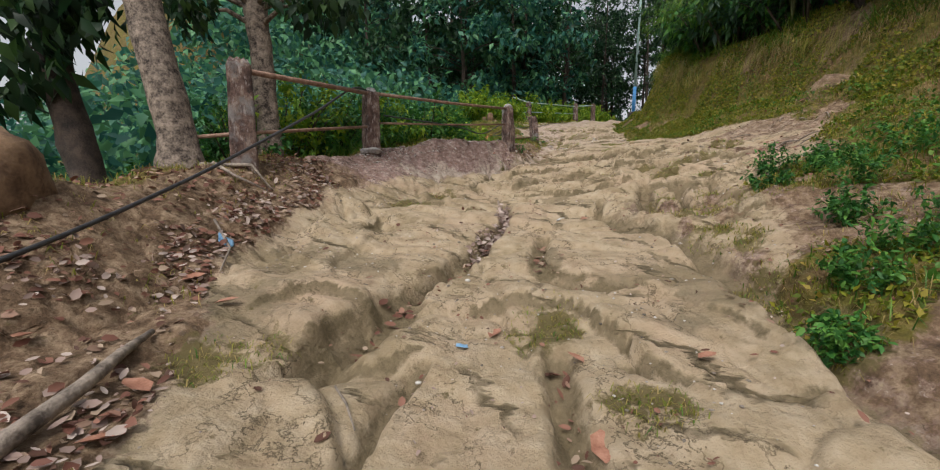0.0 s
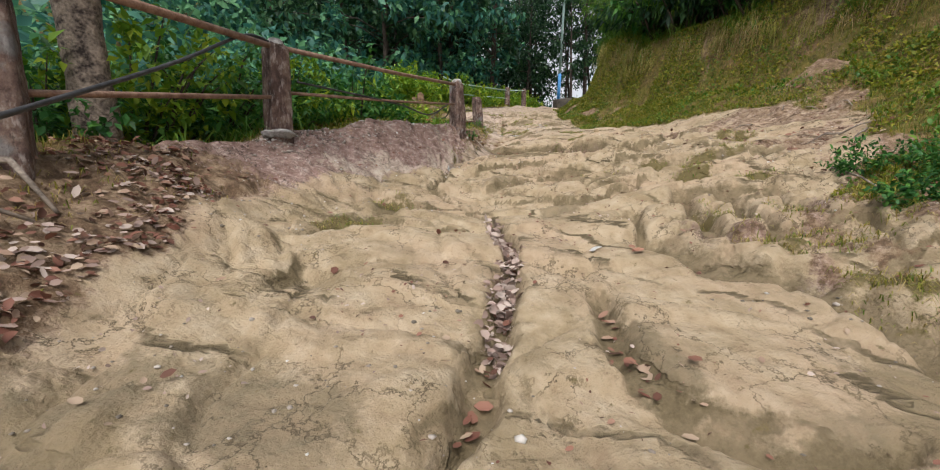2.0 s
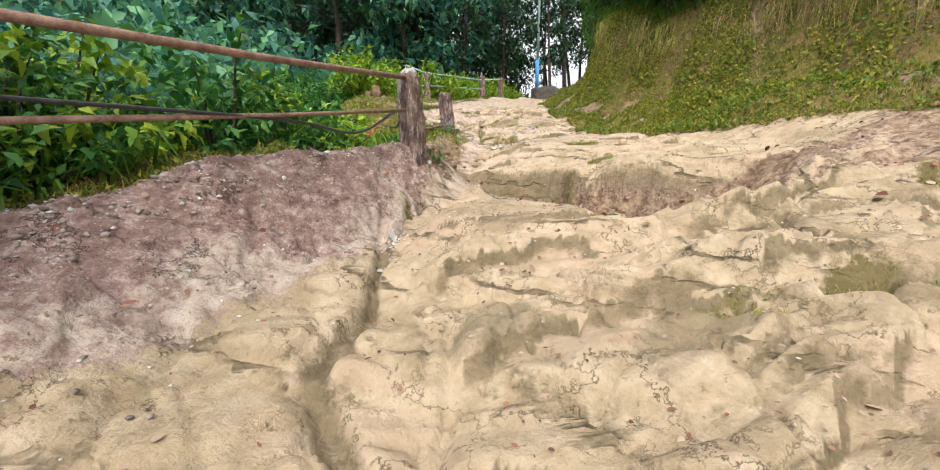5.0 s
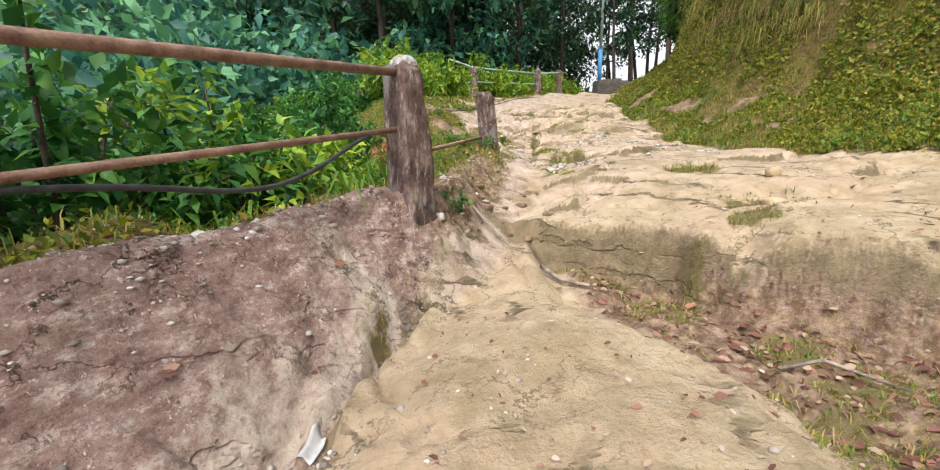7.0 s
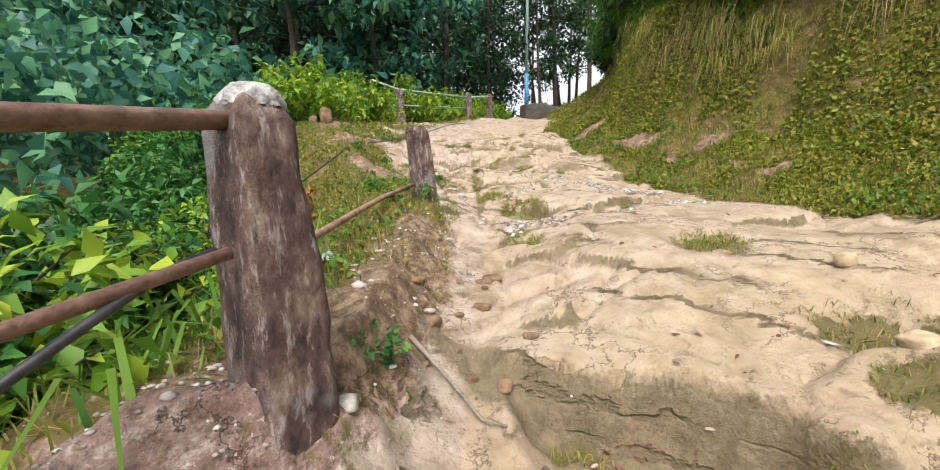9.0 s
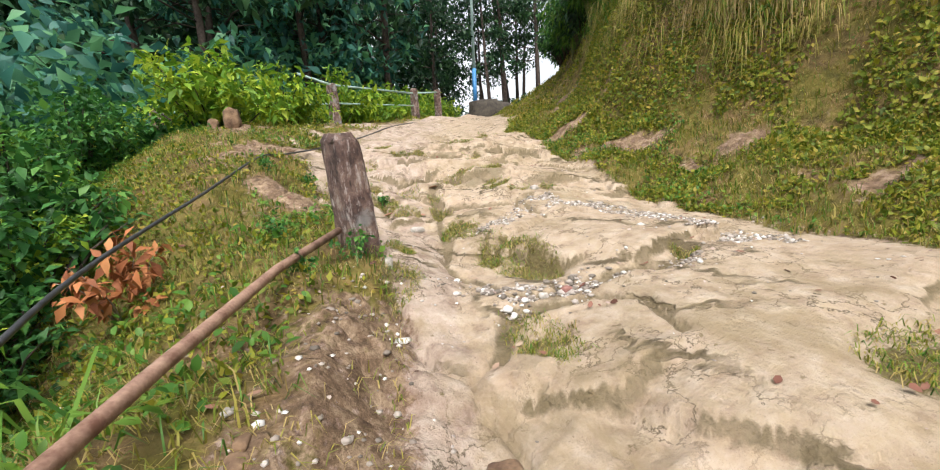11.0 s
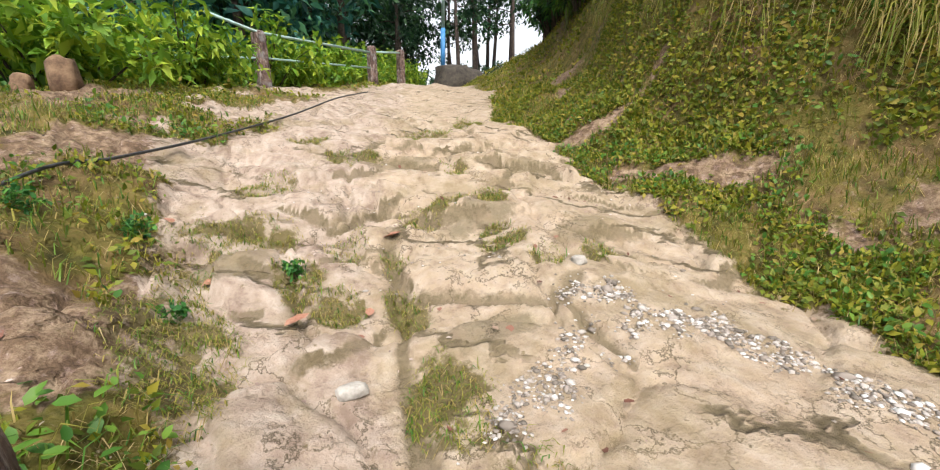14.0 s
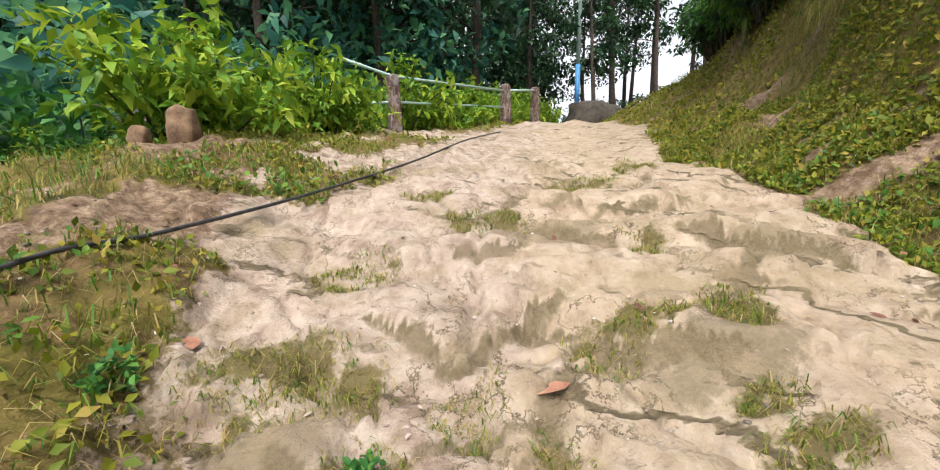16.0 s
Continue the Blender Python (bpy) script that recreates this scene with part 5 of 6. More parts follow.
V, T = join(turf(201, 80000, 2.0, 10.5, 1.2, 12, 0.045), turf(202, 130000, 5.2, 9.4, 12, 23, 0.052), turf(203, 30000, 6, 16, 23, 36, 0.09), turf(204, 50000, -2.0, 3.2, 7.5, 24, 0.05), turf(205, 9000, 0, 11, 24, 38, 0.1), turf(209, 45000, 6.9, 10.0, 5, 20, 0.07))
fast_mesh("creeping_plants", V, T, TURF, label="mat of small creeping yellow-green plants on the bank", category="plants", kind="stuff")


def leafy(seed, n, x0, x1, y0, y1, leaf, lift=0.1):
    """Broader leaves that stand up in loose patches."""
    r, P = sow(seed, n, x0, x1, y0, y1, lambda x, y, u: green_at(x, y, u) * smooth(0.02, 0.2, fbm(x * 1.1, y * 1.1, 3, 155)))
    N = normals(P[:, 0], P[:, 1])
    m = len(P)
    L = leaf * r.uniform(0.6, 1.5, m)
    return leaves(P + N * r.uniform(0.01, lift, (m, 1)), ball(r, m) + 0.5 * N, N + 0.5 * ball(r, m) + np.array([0, 0, 0.5]), L, L * 0.6, sag=0.15, oval=True)


V, T = join(leafy(206, 16000, 2.5, 10, 1.2, 12, 0.06), leafy(207, 14000, 5.5, 9.5, 12, 22, 0.045), leafy(208, 12000, -1.5, 2.6, 9, 23, 0.055))
fast_mesh("leafy_weeds", V, T, FRESH, label="patches of bright green leafy weeds on bank and verge", category="plants", kind="stuff")


def grass(seed, n, x0, x1, y0, y1, long, weight=green_at, wide=0.007, droop=(0.2, 0.8)):
    r, P = sow(seed, n, x0, x1, y0, y1, weight)
    m = len(P)
    N = normals(P[:, 0], P[:, 1])
    d = ball(r, m) * np.array([1, 1, 0.1]) + 1.2 * N * np.array([1, 1, 0])
    return blades(P - 0.01 * N, d, long * r.uniform(0.5, 1.5, m), wide * r.uniform(0.7, 1.4, m), r.uniform(*droop, m))


V, T = join(grass(211, 30000, 2.0, 10, 1.2, 12, 0.13), grass(212, 34000, 4.5, 10, 12, 23, 0.15), grass(213, 10000, 6, 15, 23, 36, 0.22, wide=0.014), grass(214, 30000, -2.2, 3.2, 7.5, 24, 0.14), grass(215, 6000, -5, -1.5, 1, 9, 0.15))
fast_mesh("bank_grass", V, T, GRASS, label="short yellowing grass on the bank and verge", category="grass", kind="stuff")
V, T = join(grass(216, 12000, 2.0, 10, 1.2, 12, 0.16), grass(217, 14000, 4.5, 10, 12, 23, 0.16), grass(218, 9000, -2.2, 3.0, 11.5, 23, 0.17))
fast_mesh("fresh_grass", V, T, FRESH, label="fresh green grass among the yellow", category="grass", kind="stuff")
in_tuft = lambda x, y, u: 0.9 * smooth(0.15, 0.75, tufted(x, y) + 0.5 * fbm(x * 7, y * 7, 2, 281)) * smooth(0.2, 0.9, u) * (tufted(x, y) > 0.1)
V, T = join(grass(221, 130000, -1.6, 6.8, 1.2, 13, 0.075, in_tuft, 0.005, (0.35, 1.1)), grass(222, 140000, 1.6, 6.8, 13, 22, 0.08, in_tuft, 0.005, (0.35, 1.1)))
fast_mesh("tufts", V, T, GRASS, label="tufts of half-dry grass in hollows of the rock", category="grass", kind="stuff")
V, T = join(grass(223, 9000, -1.6, 6.8, 1.2, 13, 0.08, in_tuft, 0.006, (0.3, 1.0)), grass(224, 16000, 1.6, 6.8, 13, 22, 0.085, in_tuft, 0.006, (0.3, 1.0)))
fast_mesh("green_tufts", V, T, FRESH, label="green grass tufts in hollows of the rock", category="grass", kind="stuff")
on_bank = lambda x, y, u: 0.5 * np.maximum(green_at(x, y, u), 0.5 * in_tuft(x, y, u))
V, T = join(grass(226, 26000, 2.2, 9.5, 1.5, 12, 0.12, on_bank, 0.005, (0.7, 1.3)), grass(227, 34000, 2.0, 9.0, 12, 23, 0.12, on_bank, 0.005, (0.7, 1.3)), grass(228, 16000, -1.8, 3.0, 8, 23, 0.12, on_bank, 0.005, (0.6, 1.3)))
fast_mesh("dry_grass", V, T, STRAW, label="dead straw-coloured grass lying among the green", category="grass", kind="stuff")
in_litter = lambda x, y, u: 0.35 * (cover(x, y, u)[4] > 0.5) * smooth(0.0, 0.25, fbm(x * 1.7, y * 1.7, 3, 283))
V, T = join(grass(229, 16000, -3.2, -0.9, 1.3, 7.5, 0.09, in_litter, 0.006, (0.3, 1.0)), grass(230, 14000, 2.0, 4.4, 1.4, 6.2, 0.1, in_litter, 0.006, (0.3, 1.0)), grass(231, 9000, 2.3, 4.6, 9.2, 11.8, 0.08, in_litter, 0.006, (0.3, 1.0)),
            grass(237, 12000, 0.6, 2.4, 11.5, 16, 0.1, in_litter, 0.006, (0.3, 1.0)))
fast_mesh("sparse_grass", V, T, GRASS, label="sparse yellow-green grass on bare earth", category="grass", kind="stuff")
below = lambda x, y, u: smooth(-1.6, -1.1, u) * (1 - smooth(-0.7, -0.3, u)) * smooth(-0.1, 0.2, fbm(x * 1.2, y * 1.2, 2, 289))
V, T = join(grass(238, 6000, -4.5, 1.0, 7.0, 14.5, 0.5, below, 0.022, (0.5, 1.1)))
fast_mesh("tall_grass", V, T, FRESH, label="tall broad-bladed green grass below the fence", category="grass", kind="stuff")
# long dry grass hanging from the bank's brow
brow = lambda x, y, u: smooth(5.45, 5.7, u) * (1 - smooth(6.0, 6.2, u)) * smooth(-0.1, 0.25, fbm(x * 0.8, y * 0.8, 2, 161))
V, T = join(grass(232, 24000, 6.5, 13, 2, 26, 0.7, brow, 0.014, (0.7, 1.15)))
fast_mesh("hanging_green_grass", V, T, FRESH, label="long green grass hanging over the brow of the bank", category="grass", kind="stuff")


def curtain(seed, y0, y1, clumps, per, long, wide=0.009):
    """Clumps of strands that hang down the steep brow."""
    r = rnd(seed)
    cy = r.uniform(y0, y1, clumps)
    mid, top = [np.stack([np.interp(cy, TABLE_Y, TABLE[k][q]) for q in (0, 1)]) for k in (5, 6)]
    f = r.uniform(0.55, 1.0, clumps)
    foot = mid + (top - mid) * f
    size = long * r.uniform(0.6, 1.3, clumps)
    k = np.repeat(np.arange(clumps), per)
    m = len(k)
    P = np.stack([foot[0][k] - 0.08 + 0.1 * r.normal(size=m), cy[k] + 0.16 * r.normal(size=m), foot[1][k] + 0.12 * r.normal(size=m)], -1)
    P[:, 2] = np.maximum(P[:, 2], height(P[:, 0], P[:, 1]) + 0.02)
    out = unit(np.stack([-np.ones(m), 0.7 * r.normal(size=m), np.zeros(m)], -1))
    L = (size[k] * r.uniform(0.5, 1.3, m))[:, None]
    side = np.cross(out, np.array([[0, 0, 1.0]])) * wide * r.uniform(0.6, 1.4, (m, 1))
    rows = []
    for t in (0.0, 0.3, 0.65, 1.0):
        c = P + out * L * (0.12 + 0.42 * t) * min(1, 4 * t) + np.array([0, 0, 1.0]) * L * (0.35 * t * (1 - t) - 0.95 * t ** 1.4)
        rows += [c - side * (1 - 0.8 * t), c + side * (1 - 0.8 * t)]
    V = np.stack(rows, 1).reshape(-1, 3)
    q = np.array([[0, 1, 3], [0, 3, 2], [2, 3, 5], [2, 5, 4], [4, 5, 7], [4, 7, 6]])
    return V, (8 * np.arange(m)[:, None, None] + q[None]).reshape(-1, 3)


V, T = join(curtain(233, 9.0, 18.5, 19, 60, 0.42, 0.006), curtain(234, 3, 9, 8, 50, 0.45, 0.006))
fast_mesh("hanging_straw", V, T, STRAW, label="dry straw-coloured grass hanging down the brow of the bank", category="grass", kind="stuff")
V, T = join(curtain(235, 8, 24, 60, 60, 0.38, 0.006), curtain(236, 1, 9, 20, 60, 0.4, 0.006))
fast_mesh("hanging_grass", V, T, GRASS, label="long yellow-green grass hanging down the brow of the bank", category="grass", kind="stuff")


def fallen(seed, n, x0, x1, y0, y1, weight, leaf, tilt=0.45):
    r, P = sow(seed, n, x0, x1, y0, y1, weight)
    m = len(P)
    N = normals(P[:, 0], P[:, 1], 0.03)
    L = leaf * r.uniform(0.5, 1.4, m)
    P = P + N * r.uniform(0.008, 0.03, (m, 1))
    return leaves(P, ball(r, m) * np.array([1, 1, 0.25]), N + tilt * ball(r, m), L, L * r.uniform(0.35, 0.75, m), sag=0.15 * r.choice([-1, 1]), fold=0.3, oval=True)


litter_at = lambda x, y, u: (cover(x, y, u)[4] > 0.6) * (0.15 + 0.85 * smooth(0.0, 0.3, fbm(x * 1.2, y * 1.2, 3, 171) + 0.1))
V, T = join(fallen(241, 9000, -3.4, -0.7, 1.2, 6.8, litter_at, 0.06, 0.7),
            fallen(242, 2600, -0.6, 0.8, 1.3, 6.6, lambda x, y, u: (cracks(x, y)[1] > 0.75) * smooth(4.5, 5.2, y) * 0.9 + 0.35 * (cracks(x, y)[1] > 0.7), 0.075),
            fallen(243, 900, -1.5, 6, 1.3, 20, lambda x, y, u: 0.5 + 0 * x, 0.055), fallen(247, 5000, -1.8, 6, 1.3, 12, lambda x, y, u: smooth(-0.05, 0.3, fbm(x * 1.5, y * 1.5, 3, 285)), 0.028, 0.8), fallen(248, 1500, 2.2, 4.2, 9.2, 12, lambda x, y, u: (cover(x, y, u)[4] > 0.5) * 0.8, 0.05, 0.8), fallen(244, 800, 3.4, 7.5, 4.5, 10.5, lambda x, y, u: 0.5 + 0 * x, 0.07))
fast_mesh("leaf_litter", V, T, DRY_LEAF, label="dry reddish-brown fallen leaves strewn over ground and cracks", category="leaves", kind="stuff")


PALE_LEAF = leaf_material("pale_fallen_leaves", (0.17, 0.12, 0.10), (0.32, 0.23, 0.20), (0.46, 0.38, 0.34), rough=0.8, glow=0.1)
V, T = join(fallen(245, 9000, -0.5, 0.8, 3.9, 6.7, lambda x, y, u: (along(x, y, [(0.53, 6.4), (0.47, 5.5), (0.25, 4.95), (0.1, 4.5)])[0] < 0.08) * 0.7, 0.07, 1.3), fallen(246, 3000, -2.4, -0.6, 1.3, 6.0, litter_at, 0.06), fallen(249, 5000, -1.8, 6, 1.3, 19, lambda x, y, u: smooth(0.0, 0.3, fbm(x * 1.4, y * 1.4, 3, 287)), 0.026, 0.8))
fast_mesh("pale_leaf_litter", V, T, PALE_LEAF, label="pale pinkish-grey fallen leaves in cracks and hollows", category="leaves", kind="stuff")


def pebbles(seed, n, x0, x1, y0, y1, weight, size):
    """Small stones: worn octahedra of uneven axes."""
    r, P = sow(seed, n, x0, x1, y0, y1, weight)
    m = len(P)
    base = np.array([[1, 0, 0], [-1, 0, 0], [0, 1, 0], [0, -1, 0], [0, 0, 1], [0, 0, -1], [.6, .6, .55], [-.6, .6, .5], [.6, -.6, .5], [-.6, -.6, .55]], float)
    s = size * np.exp(r.normal(-0.25, 0.45, (m, 1, 1))) * r.uniform(0.6, 1.2, (m, 1, 3)) * np.array([1, 1, 0.65])
    a = r.uniform(0, 6.28, m)
    v = base[None] * s * r.uniform(0.8, 1.15, (m, len(base), 1))
    x, y = v[..., 0] * np.cos(a)[:, None] - v[..., 1] * np.sin(a)[:, None], v[..., 0] * np.sin(a)[:, None] + v[..., 1] * np.cos(a)[:, None]
    V = np.stack([x, y, v[..., 2]], -1) + P[:, None] + np.array([0, 0, 0.15 * size])
    tri = np.array([[4, 6, 7], [4, 7, 9], [4, 9, 8], [4, 8, 6], [0, 2, 6], [2, 7, 6], [2, 1, 7], [1, 9, 7], [1, 3, 9], [3, 8, 9], [3, 0, 8], [0, 6, 8], [0, 5, 2], [2, 5, 1], [1, 5, 3], [3, 5, 0]])
    T = (10 * np.arange(m))[:, None, None] + tri[None]
    return V.reshape(-1, 3), T.reshape(-1, 3)


GRAVEL = leaf_material("gravel", (0.10, 0.085, 0.07), (0.26, 0.22, 0.19), (0.42, 0.38, 0.35), (0.58, 0.57, 0.56), rough=0.85, glow=0.0)


def strip(width, *points):
    return lambda x, y, u: (1 - smooth(0.3 * width, 1.2 * width, along(x, y, points)[0] + 0.2 * fbm(x * 3, y * 3, 3, 181))) * smooth(-0.2, 0.2, fbm(x * 6, y * 6, 2, 185) + 0.05)


V, T = join(pebbles(251, 5200, 2.6, 4.0, 14.2, 15.4, strip(0.16, (2.85, 15.1), (3.15, 14.85), (3.55, 14.7)), 0.022), pebbles(252, 1800, 3.5, 4.5, 14.2, 15, strip(0.1, (3.6, 14.62), (3.9, 14.6), (4.3, 14.5)), 0.016),
            pebbles(253, 11000, 4.3, 5.6, 14.2, 17.3, strip(0.14, (5.3, 14.4), (5.15, 14.9), (5.15, 15.6), (5.0, 16.3), (4.75, 16.7), (4.5, 17.0)), 0.014),
            pebbles(254, 7000, 3.4, 5.3, 15.9, 17.1, strip(0.2, (3.6, 16.3), (3.9, 16.35), (4.5, 16.65), (4.9, 16.45)), 0.013),
            pebbles(255, 1500, 0.3, 1.2, 9.3, 11.5, strip(0.06, (1.06, 11.4), (0.82, 10.8), (0.62, 10.2), (0.52, 9.8), (0.48, 9.3)), 0.018),
            pebbles(256, 900, 0.8, 2.6, 12.6, 15.5, strip(0.4, (1.4, 13.0), (1.9, 14.2), (2.3, 15.0)), 0.02))
fast_mesh("gravel", V, T, GRAVEL, label="pale washed gravel lying in the channels", category="gravel", kind="stuff")
V, T = join(pebbles(257, 6500, -1.8, 6.4, 1.2, 20, lambda x, y, u: smooth(-0.1, 0.3, fbm(x, y, 3, 191)), 0.011), pebbles(258, 2600, -2.8, 1.2, 5.5, 13, lambda x, y, u: (u < 1.2) * 0.6, 0.013), pebbles(259, 6000, -2.2, 1.2, 7.5, 12, lambda x, y, u: (u > -0.4) * (u < 0.3) * 0.8, 0.016))
fast_mesh("pebbles", V, T, GRAVEL, label="small loose pebbles scattered over the rock", category="pebbles", kind="stuff")


# ---- loose things ----
def boulder(name, x, y, size, mat, label, category, seed, sink=0.25, squash=(1, 1, 0.7), z=None, turn=0.0):
    """A worn, uneven stone or lump resting on the ground."""
    bm = bmesh.new()
    bmesh.ops.create_icosphere(bm, subdivisions=3, radius=1.0)
    for v in bm.verts:
        p = v.co.copy()
        k = 1 + 0.22 * noise.noise(p * 1.3 + Vector((seed, 0, 0))) + 0.10 * noise.noise(p * 3.1 + Vector((0, seed, 0)))
        flat = max(abs(p.x), abs(p.y), abs(p.z))
        v.co = Vector((p.x * squash[0], p.y * squash[1], p.z * squash[2])) * size * k * (0.55 + 0.45 / flat)
    bm.transform(pose(x, y, (ground(x, y) if z is None else z) + size * squash[2] * (1 - 2 * sink), 0, 0, turn))
    me = bpy.data.meshes.new(name)
    bm.to_mesh(me)
    bm.free()
    me.polygons.foreach_set("use_smooth", [True] * len(me.polygons))
    me.materials.append(mat)
    return tagged(new(name, me), label, category)


boulder("stone", 4.72, 17.2, 0.05, STONE, "white angular stone lying on the rock", "stone", 1)
boulder("stone", 4.42, 12.25, 0.06, TAN_STONE, "tan block of stone on the rock shelf", "stone", 2, 0.1, (1, 0.9, 0.9))
boulder("stone", 3.8, 11.5, 0.08, TAN_STONE, "smooth rounded stone on the ledge's rim", "stone", 3, 0.45, (1.2, 0.9, 0.6))
boulder("stone", 2.36, 15.38, 0.036, STONE, "pale stone at the foot of the leaning post", "stone", 4, 0.2, (0.8, 0.8, 1.2))
boulder("stone", 1.2, 11.95, 0.045, STONE, "grey stone at the foot of the fence post", "stone", 5)
boulder("stone", 3.0, 16.85, 0.055, STONE, "grey wedge-shaped stone among the grass", "stone", 6, 0.2, (1.4, 0.8, 0.6))
boulder("stone", 3.15, 14.8, 0.032, noisy("red_stone", (0.13, 0.05, 0.04), (0.27, 0.14, 0.11), 8.0), "reddish stone among the gravel", "stone", 7)
boulder("stone", 3.45, 14.72, 0.036, noisy("brick_stone", (0.14, 0.055, 0.04), (0.28, 0.14, 0.12), 8.0), "reddish stone among the gravel", "stone", 8)
boulder("stone", 3.3, 14.78, 0.032, STONE, "pale rounded stone among the gravel", "stone", 9)
boulder("rock", -3.0, 2.9, 0.28, EARTH, "brown earthy boulder on the edge of the drop", "rock", 11, 0.35, (0.8, 0.9, 1.1))
boulder("earth_mound", 0.85, 22.1, 0.2, EARTH, "tan earth mound in the grass", "mound", 13, 0.2, (0.75, 0.75, 1.2))
boulder("earth_mound", 0.55, 21.8, 0.12, EARTH, "small tan earth mound in the grass", "mound", 14, 0.2, (0.8, 0.8, 1.1))
boulder("rock", 16.5, 42.5, 1.3, noisy("dark_rock", (0.02, 0.018, 0.015), (0.08, 0.065, 0.05), 4.0), "dark boulder under the crest trees", "rock", 19, 0.3, (1.4, 1, 0.9))
boulder("mortar_footing", -1.8, 8.05, 0.19, CAPSTONE, "pale mortar footing round the fence post", "footing", 20, 0.3, (1, 1, 0.3), 1.76)


def branch(points, radii, label, mat=WOOD, name="dead_branch", category="branch"):
    v, f = tube([(x, y, ground(x, y) + lift) for x, y, lift in points], radii, 9)
    return mesh_object(name, v, f, mat, label=label, category=category)


branch([(-1.62, 2.35, 0.03), (-1.58, 2.1, 0.07), (-1.5, 1.8, 0.07), (-1.48, 1.5, 0.05), (-1.5, 1.1, 0.03)], [0.016, 0.026, 0.032, 0.036, 0.034], "grey dead branch lying on fallen leaves")
branch([(-2.7, 4.75, 0.05), (-2.4, 4.6, 0.12), (-2.1, 4.7, 0.1)], [0.02, 0.016, 0.008], "bleached dead root beside the tree", category="root", name="dead_root")
branch([(-3.0, 5.0, 0.08), (-2.5, 5.15, 0.1), (-2.2, 5.0, 0.03)], [0.03, 0.02, 0.01], "bleached dead root beside the tree", category="root", name="dead_root")
branch([(-2.2, 3.9, 0.03), (-1.9, 3.6, 0.06), (-1.75, 3.2, 0.02)], [0.012, 0.01, 0.006], "thin dry stick on the leaf litter", category="stick", name="stick")
branch([(2.05, 11.9, 0.05), (2.15, 11.7, 0.05), (2.3, 11.45, 0.03)], [0.02, 0.018, 0.012], "pale dry root at the foot of the ledge", category="root", name="dead_root")
branch([(1.55, 12.6, 0.02), (1.75, 12.45, 0.05), (1.85, 12.2, 0.03), (1.95, 12.1, 0.02)], [0.014, 0.012, 0.01, 0.006], "thin pale root in the washed channel", category="root", name="dead_root")
branch([(2.9, 10.35, 0.03), (3.1, 10.3, 0.05), (3.4, 10.1, 0.03)], [0.01, 0.01, 0.006], "thin dry stick below the ledge", category="stick", name="stick")
branch([(-0.6, 2.2, 0.02), (-0.5, 2.05, 0.03), (-0.42, 1.9, 0.02)], [0.006, 0.006, 0.004], "thin dry stick on the rock", category="stick", name="stick")
branch([(3.9, 6.0, 0.05), (3.75, 5.6, 0.08), (3.6, 5.3, 0.03)], [0.01, 0.01, 0.006], "thin dry stick among the weeds", category="stick", name="stick")
r = rnd(301)
for k in range(10):
    x, y = r.uniform(4.3, 6.2), r.uniform(6.2, 9.6)
    a, q = r.uniform(0, 6.28), r.uniform(0.15, 0.4)
    branch([(x, y, 0.03), (x + 0.5 * q * math.cos(a), y + 0.5 * q * math.sin(a), 0.06), (x + q * math.cos(a), y + q * math.sin(a), 0.02)], [0.012, 0.01, 0.005], "dry stick lying on the rubble", category="stick", name="stick")


def scrap(x, y, w, h, mat, label, category, name, seed, turn=0.0):
    """A crumpled flat scrap lying on the ground."""
    r = rnd(seed)
    verts, faces = [], []
    n = 6
    for i in range(n + 1):
        for j in range(n + 1):
            px, py = (i / n - 0.5) * w * (1 + 0.2 * r.normal() * (j in (0, n))), (j / n - 0.5) * h * (1 + 0.2 * r.normal() * (i in (0, n)))
            c, q = math.cos(turn), math.sin(turn)
            gx, gy = x + px * c - py * q, y + px * q + py * c
            verts.append((gx, gy, ground(gx, gy) + 0.02 + 0.12 * min(w, h) * abs(noise.noise((i * 0.8, j * 0.8, seed)))))
    for i in range(n):
        for j in range(n):
            a = i * (n + 1) + j
            faces.append((a, a + 1, a + n + 2, a + n + 1))
    ob = mesh_object(name, verts, faces, mat, label=label, category=category)
    ob.modifiers.new("thickness", "SOLIDIFY").thickness = 0.003
    return ob


PAPER = noisy("white_plastic", (0.38, 0.38, 0.39), (0.6, 0.6, 0.6), 6.0, 0.4, 0.2)
SKY_WRAP = noisy("blue_wrapper", (0.12, 0.3, 0.55), (0.3, 0.5, 0.72), 9.0, 0.35, 0.2)
scrap(0.02, 2.72, 0.07, 0.05, SKY_WRAP, "crumpled blue wrapper on the rock", "wrapper", "wrapper", 1)
scrap(-2.0, 3.72, 0.11, 0.07, SKY_WRAP, "pale blue wrapper among fallen leaves", "wrapper", "wrapper", 2, 0.5)
scrap(1.17, 5.53, 0.09, 0.05, PAPER, "white scrap of plastic on the rock", "plastic scrap", "plastic_scrap", 3, 0.3)
scrap(1.05, 13.45, 0.25, 0.35, PAPER, "crumpled white plastic sheet on the edge of the drop", "plastic sheet", "plastic_sheet", 4, 0.4)
scrap(3.6, 11.75, 0.06, 0.06, PAPER, "white scrap of plastic beside the grass", "plastic scrap", "plastic_scrap", 5)

scrap(0.58, 10.12, 0.045, 0.13, PAPER, "white plastic strip caught in the crack", "plastic strip", "plastic_strip", 6, -0.3)

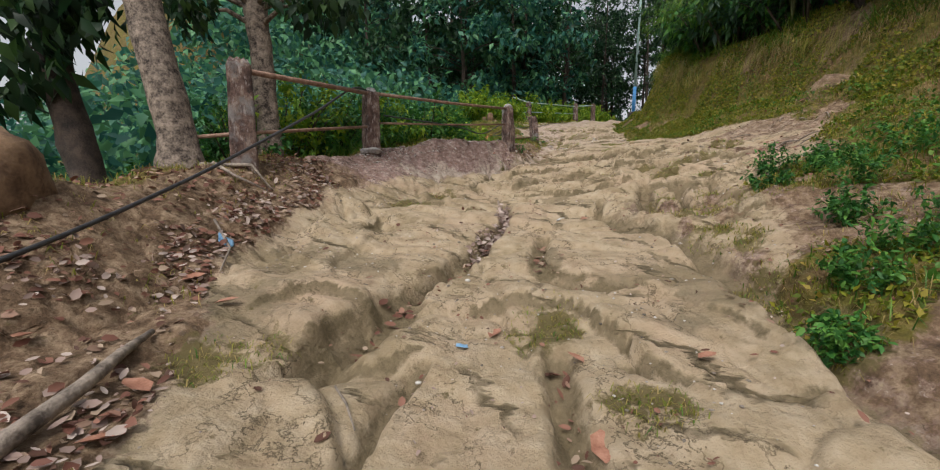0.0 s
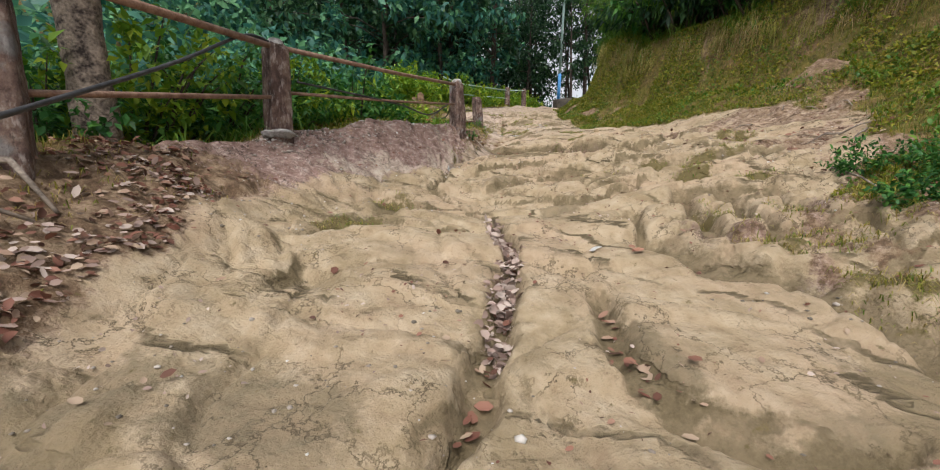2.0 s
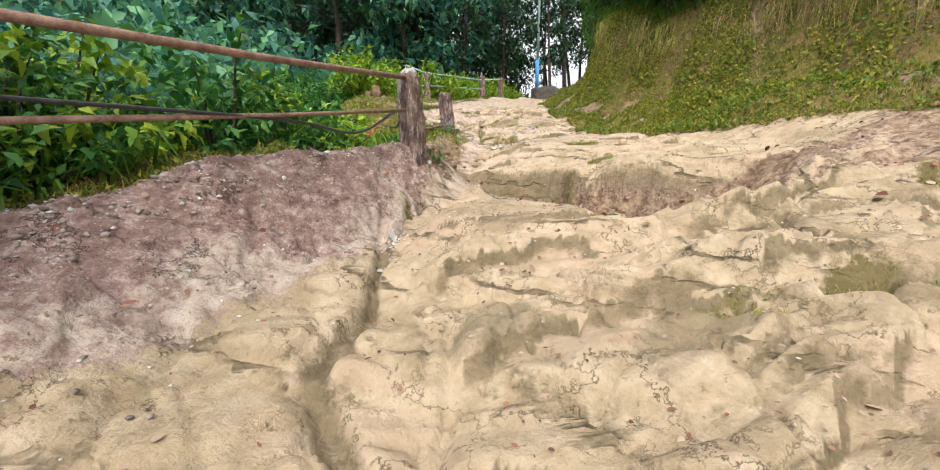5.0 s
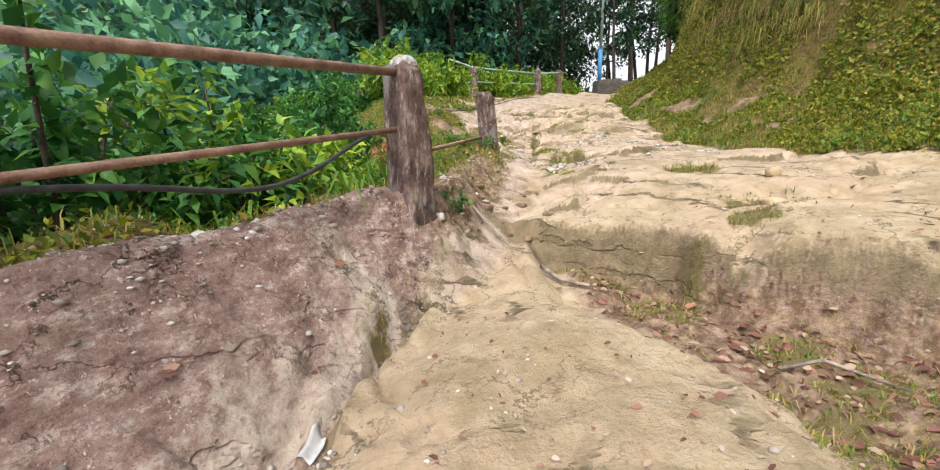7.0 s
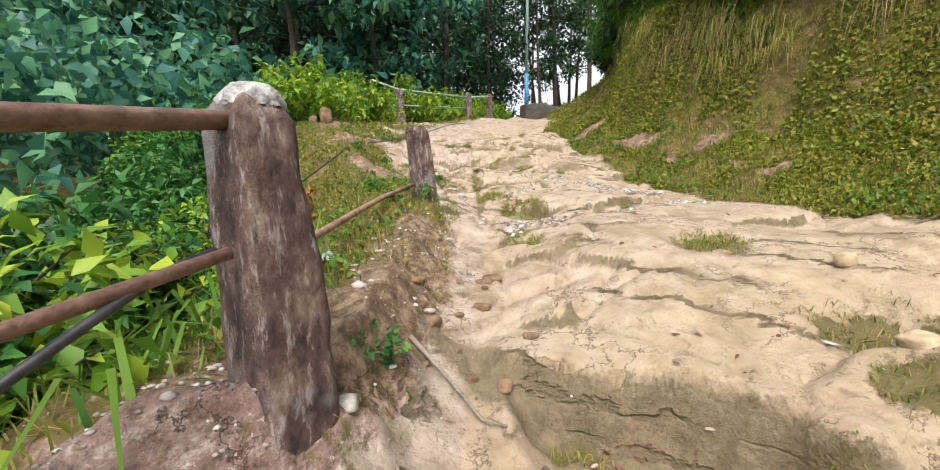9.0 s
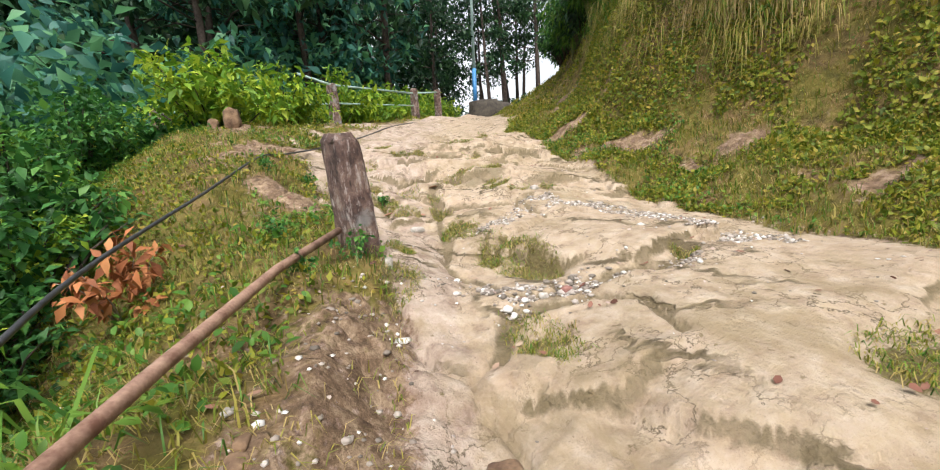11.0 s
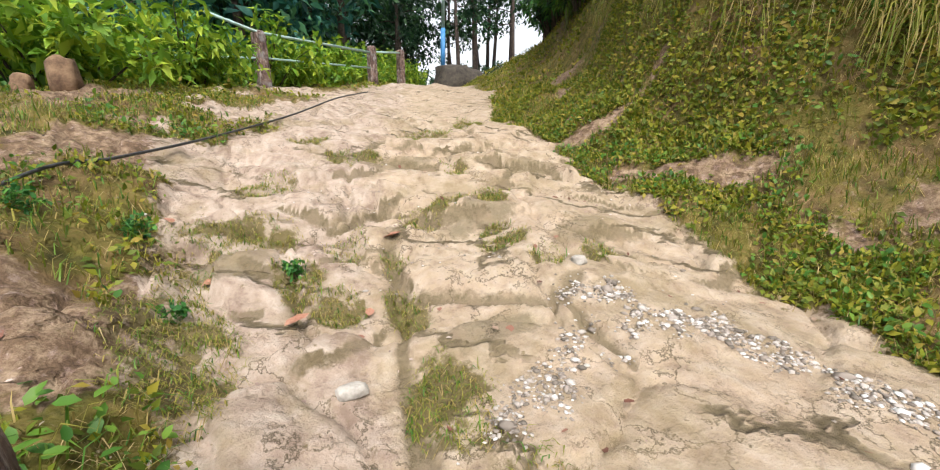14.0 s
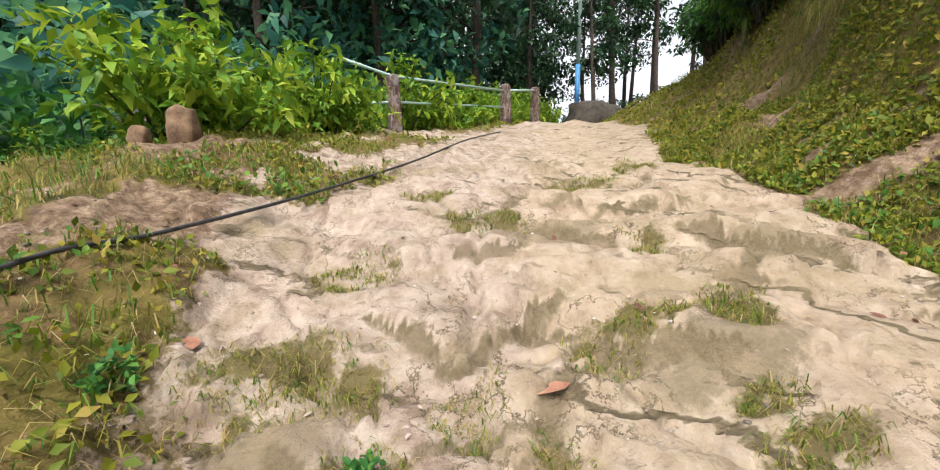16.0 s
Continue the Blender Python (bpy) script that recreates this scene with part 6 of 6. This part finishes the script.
r = rnd(303)
for k in range(16):
    x, y = r.uniform(1.5, 2.5), r.uniform(12.4, 14.6)
    boulder("stone", x, y, r.uniform(0.02, 0.06), EARTH, "brown earthy stone lying in the washed channel", "stone", 30 + k, 0.42, (1.4, 0.9, 0.6), turn=r.uniform(0, 180))
for k in range(12):
    x, y = r.uniform(2.3, 4.4), r.uniform(9.4, 10.8)
    boulder("stone", x, y, r.uniform(0.015, 0.04), EARTH, "brown stone in the hollow under the ledge", "stone", 60 + k, 0.42, (1.4, 0.9, 0.6), turn=r.uniform(0, 180))

# single large fallen leaves
FALLEN = noisy("brown_leaf", (0.22, 0.085, 0.05), (0.42, 0.22, 0.15), 14.0, 0.7, 0.3)


def big_leaf(x, y, size, turn, seed):
    P = np.array([[0, 0, 0.012]])
    V, T = leaves(P, np.array([[math.cos(turn), math.sin(turn), 0.05]]), np.array([[0.15 * math.sin(seed), 0.15 * math.cos(seed), 1.0]]), size, size * 0.62, sag=-0.12, fold=0.35, oval=True)
    V = V + np.array([x, y, ground(x, y) + 0.01])
    fast_mesh("fallen_leaf", V, T, FALLEN, label="large dry reddish-brown leaf on the ground", category="leaf", group="large fallen leaves")


for x, y, q, a in ((0.2, 2.95, 0.14, 1.0), (0.72, 2.5, 0.13, 2.2), (1.28, 2.35, 0.12, 0.3), (0.62, 1.75, 0.2, 1.4), (-1.3, 1.9, 0.17, 2.8), (-1.5, 2.7, 0.14, 0.5), (-1.2, 1.65, 0.15, 4.0), (0.5, 6.35, 0.13, 1.7), (0.5, 6.55, 0.1, 0.4),
                   (1.35, 5.3, 0.12, 0.2), (3.6, 18.27, 0.16, 0.1), (2.34, 18.01, 0.16, 0.4), (2.15, 18.67, 0.13, 2.0), (2.76, 17.48, 0.17, 0.4), (3.26, 17.5, 0.1, 1.2), (2.9, 11.15, 0.12, 0.6), (-1.9, 3.0, 0.15, 0.9), (-2.1, 2.2, 0.14, 5.0)):
    big_leaf(x, y, q, a, 7 * x + y)

# a withered branch with brown leaves over the hose, and a weed at the leaning post
withered = make_bush(310, 0.35, 0.55, 16, 16, 0.13, leaf_material("withered_leaves", (0.16, 0.05, 0.02), (0.34, 0.12, 0.04), (0.45, 0.2, 0.08), rough=0.7, glow=0.1), WOOD, droop=0.9, name="withered_branch",
                     label="withered branch with orange-brown leaves on the slope", category="branch", narrow=0.4)
withered.matrix_basis = pose(0.55, 16.1, ground(0.55, 16.1) + 0.1, 20, 0, 0)
for k, (x, y, q) in enumerate(((2.12, 15.5, 0.22), (1.6, 16.3, 0.2), (1.35, 12.3, 0.2), (1.75, 15.2, 0.16), (2.89, 18.06, 0.12), (2.0, 18.4, 0.14), (2.2, 17.7, 0.13), (1.5, 18.3, 0.16))):
    weed = make_bush(320 + k, 0.75 * q, 1.1 * q, 14, 12, 0.04, BRUSH, None, oval=True, name="weed", label="small bright green leafy weed beside the track", category="weed", group="weeds on the verge", narrow=0.6)
    weed.matrix_basis = pose(x, y, ground(x, y), 0, 0, 40 * k)
for k, (x, y, q) in enumerate(((3.6, 4.2, 0.35), (3.1, 3.6, 0.25), (4.1, 5.2, 0.35), (3.9, 5.8, 0.3), (2.4, 2.7, 0.22), (2.0, 2.3, 0.2), (3.3, 4.9, 0.25), (4.4, 4.4, 0.4), (2.9, 2.9, 0.3), (4.6, 5.6, 0.35), (3.5, 3.1, 0.35))):
    weed = make_bush(340 + k, q, 1.2 * q, 30, 20, 0.05, BRUSH, None, oval=True, name="weed", label="low green weeds beside the broken rock", category="weed", group="weeds beside the lower track", narrow=0.5)
    weed.matrix_basis = pose(x, y, ground(x, y), 0, 0, 40 * k)
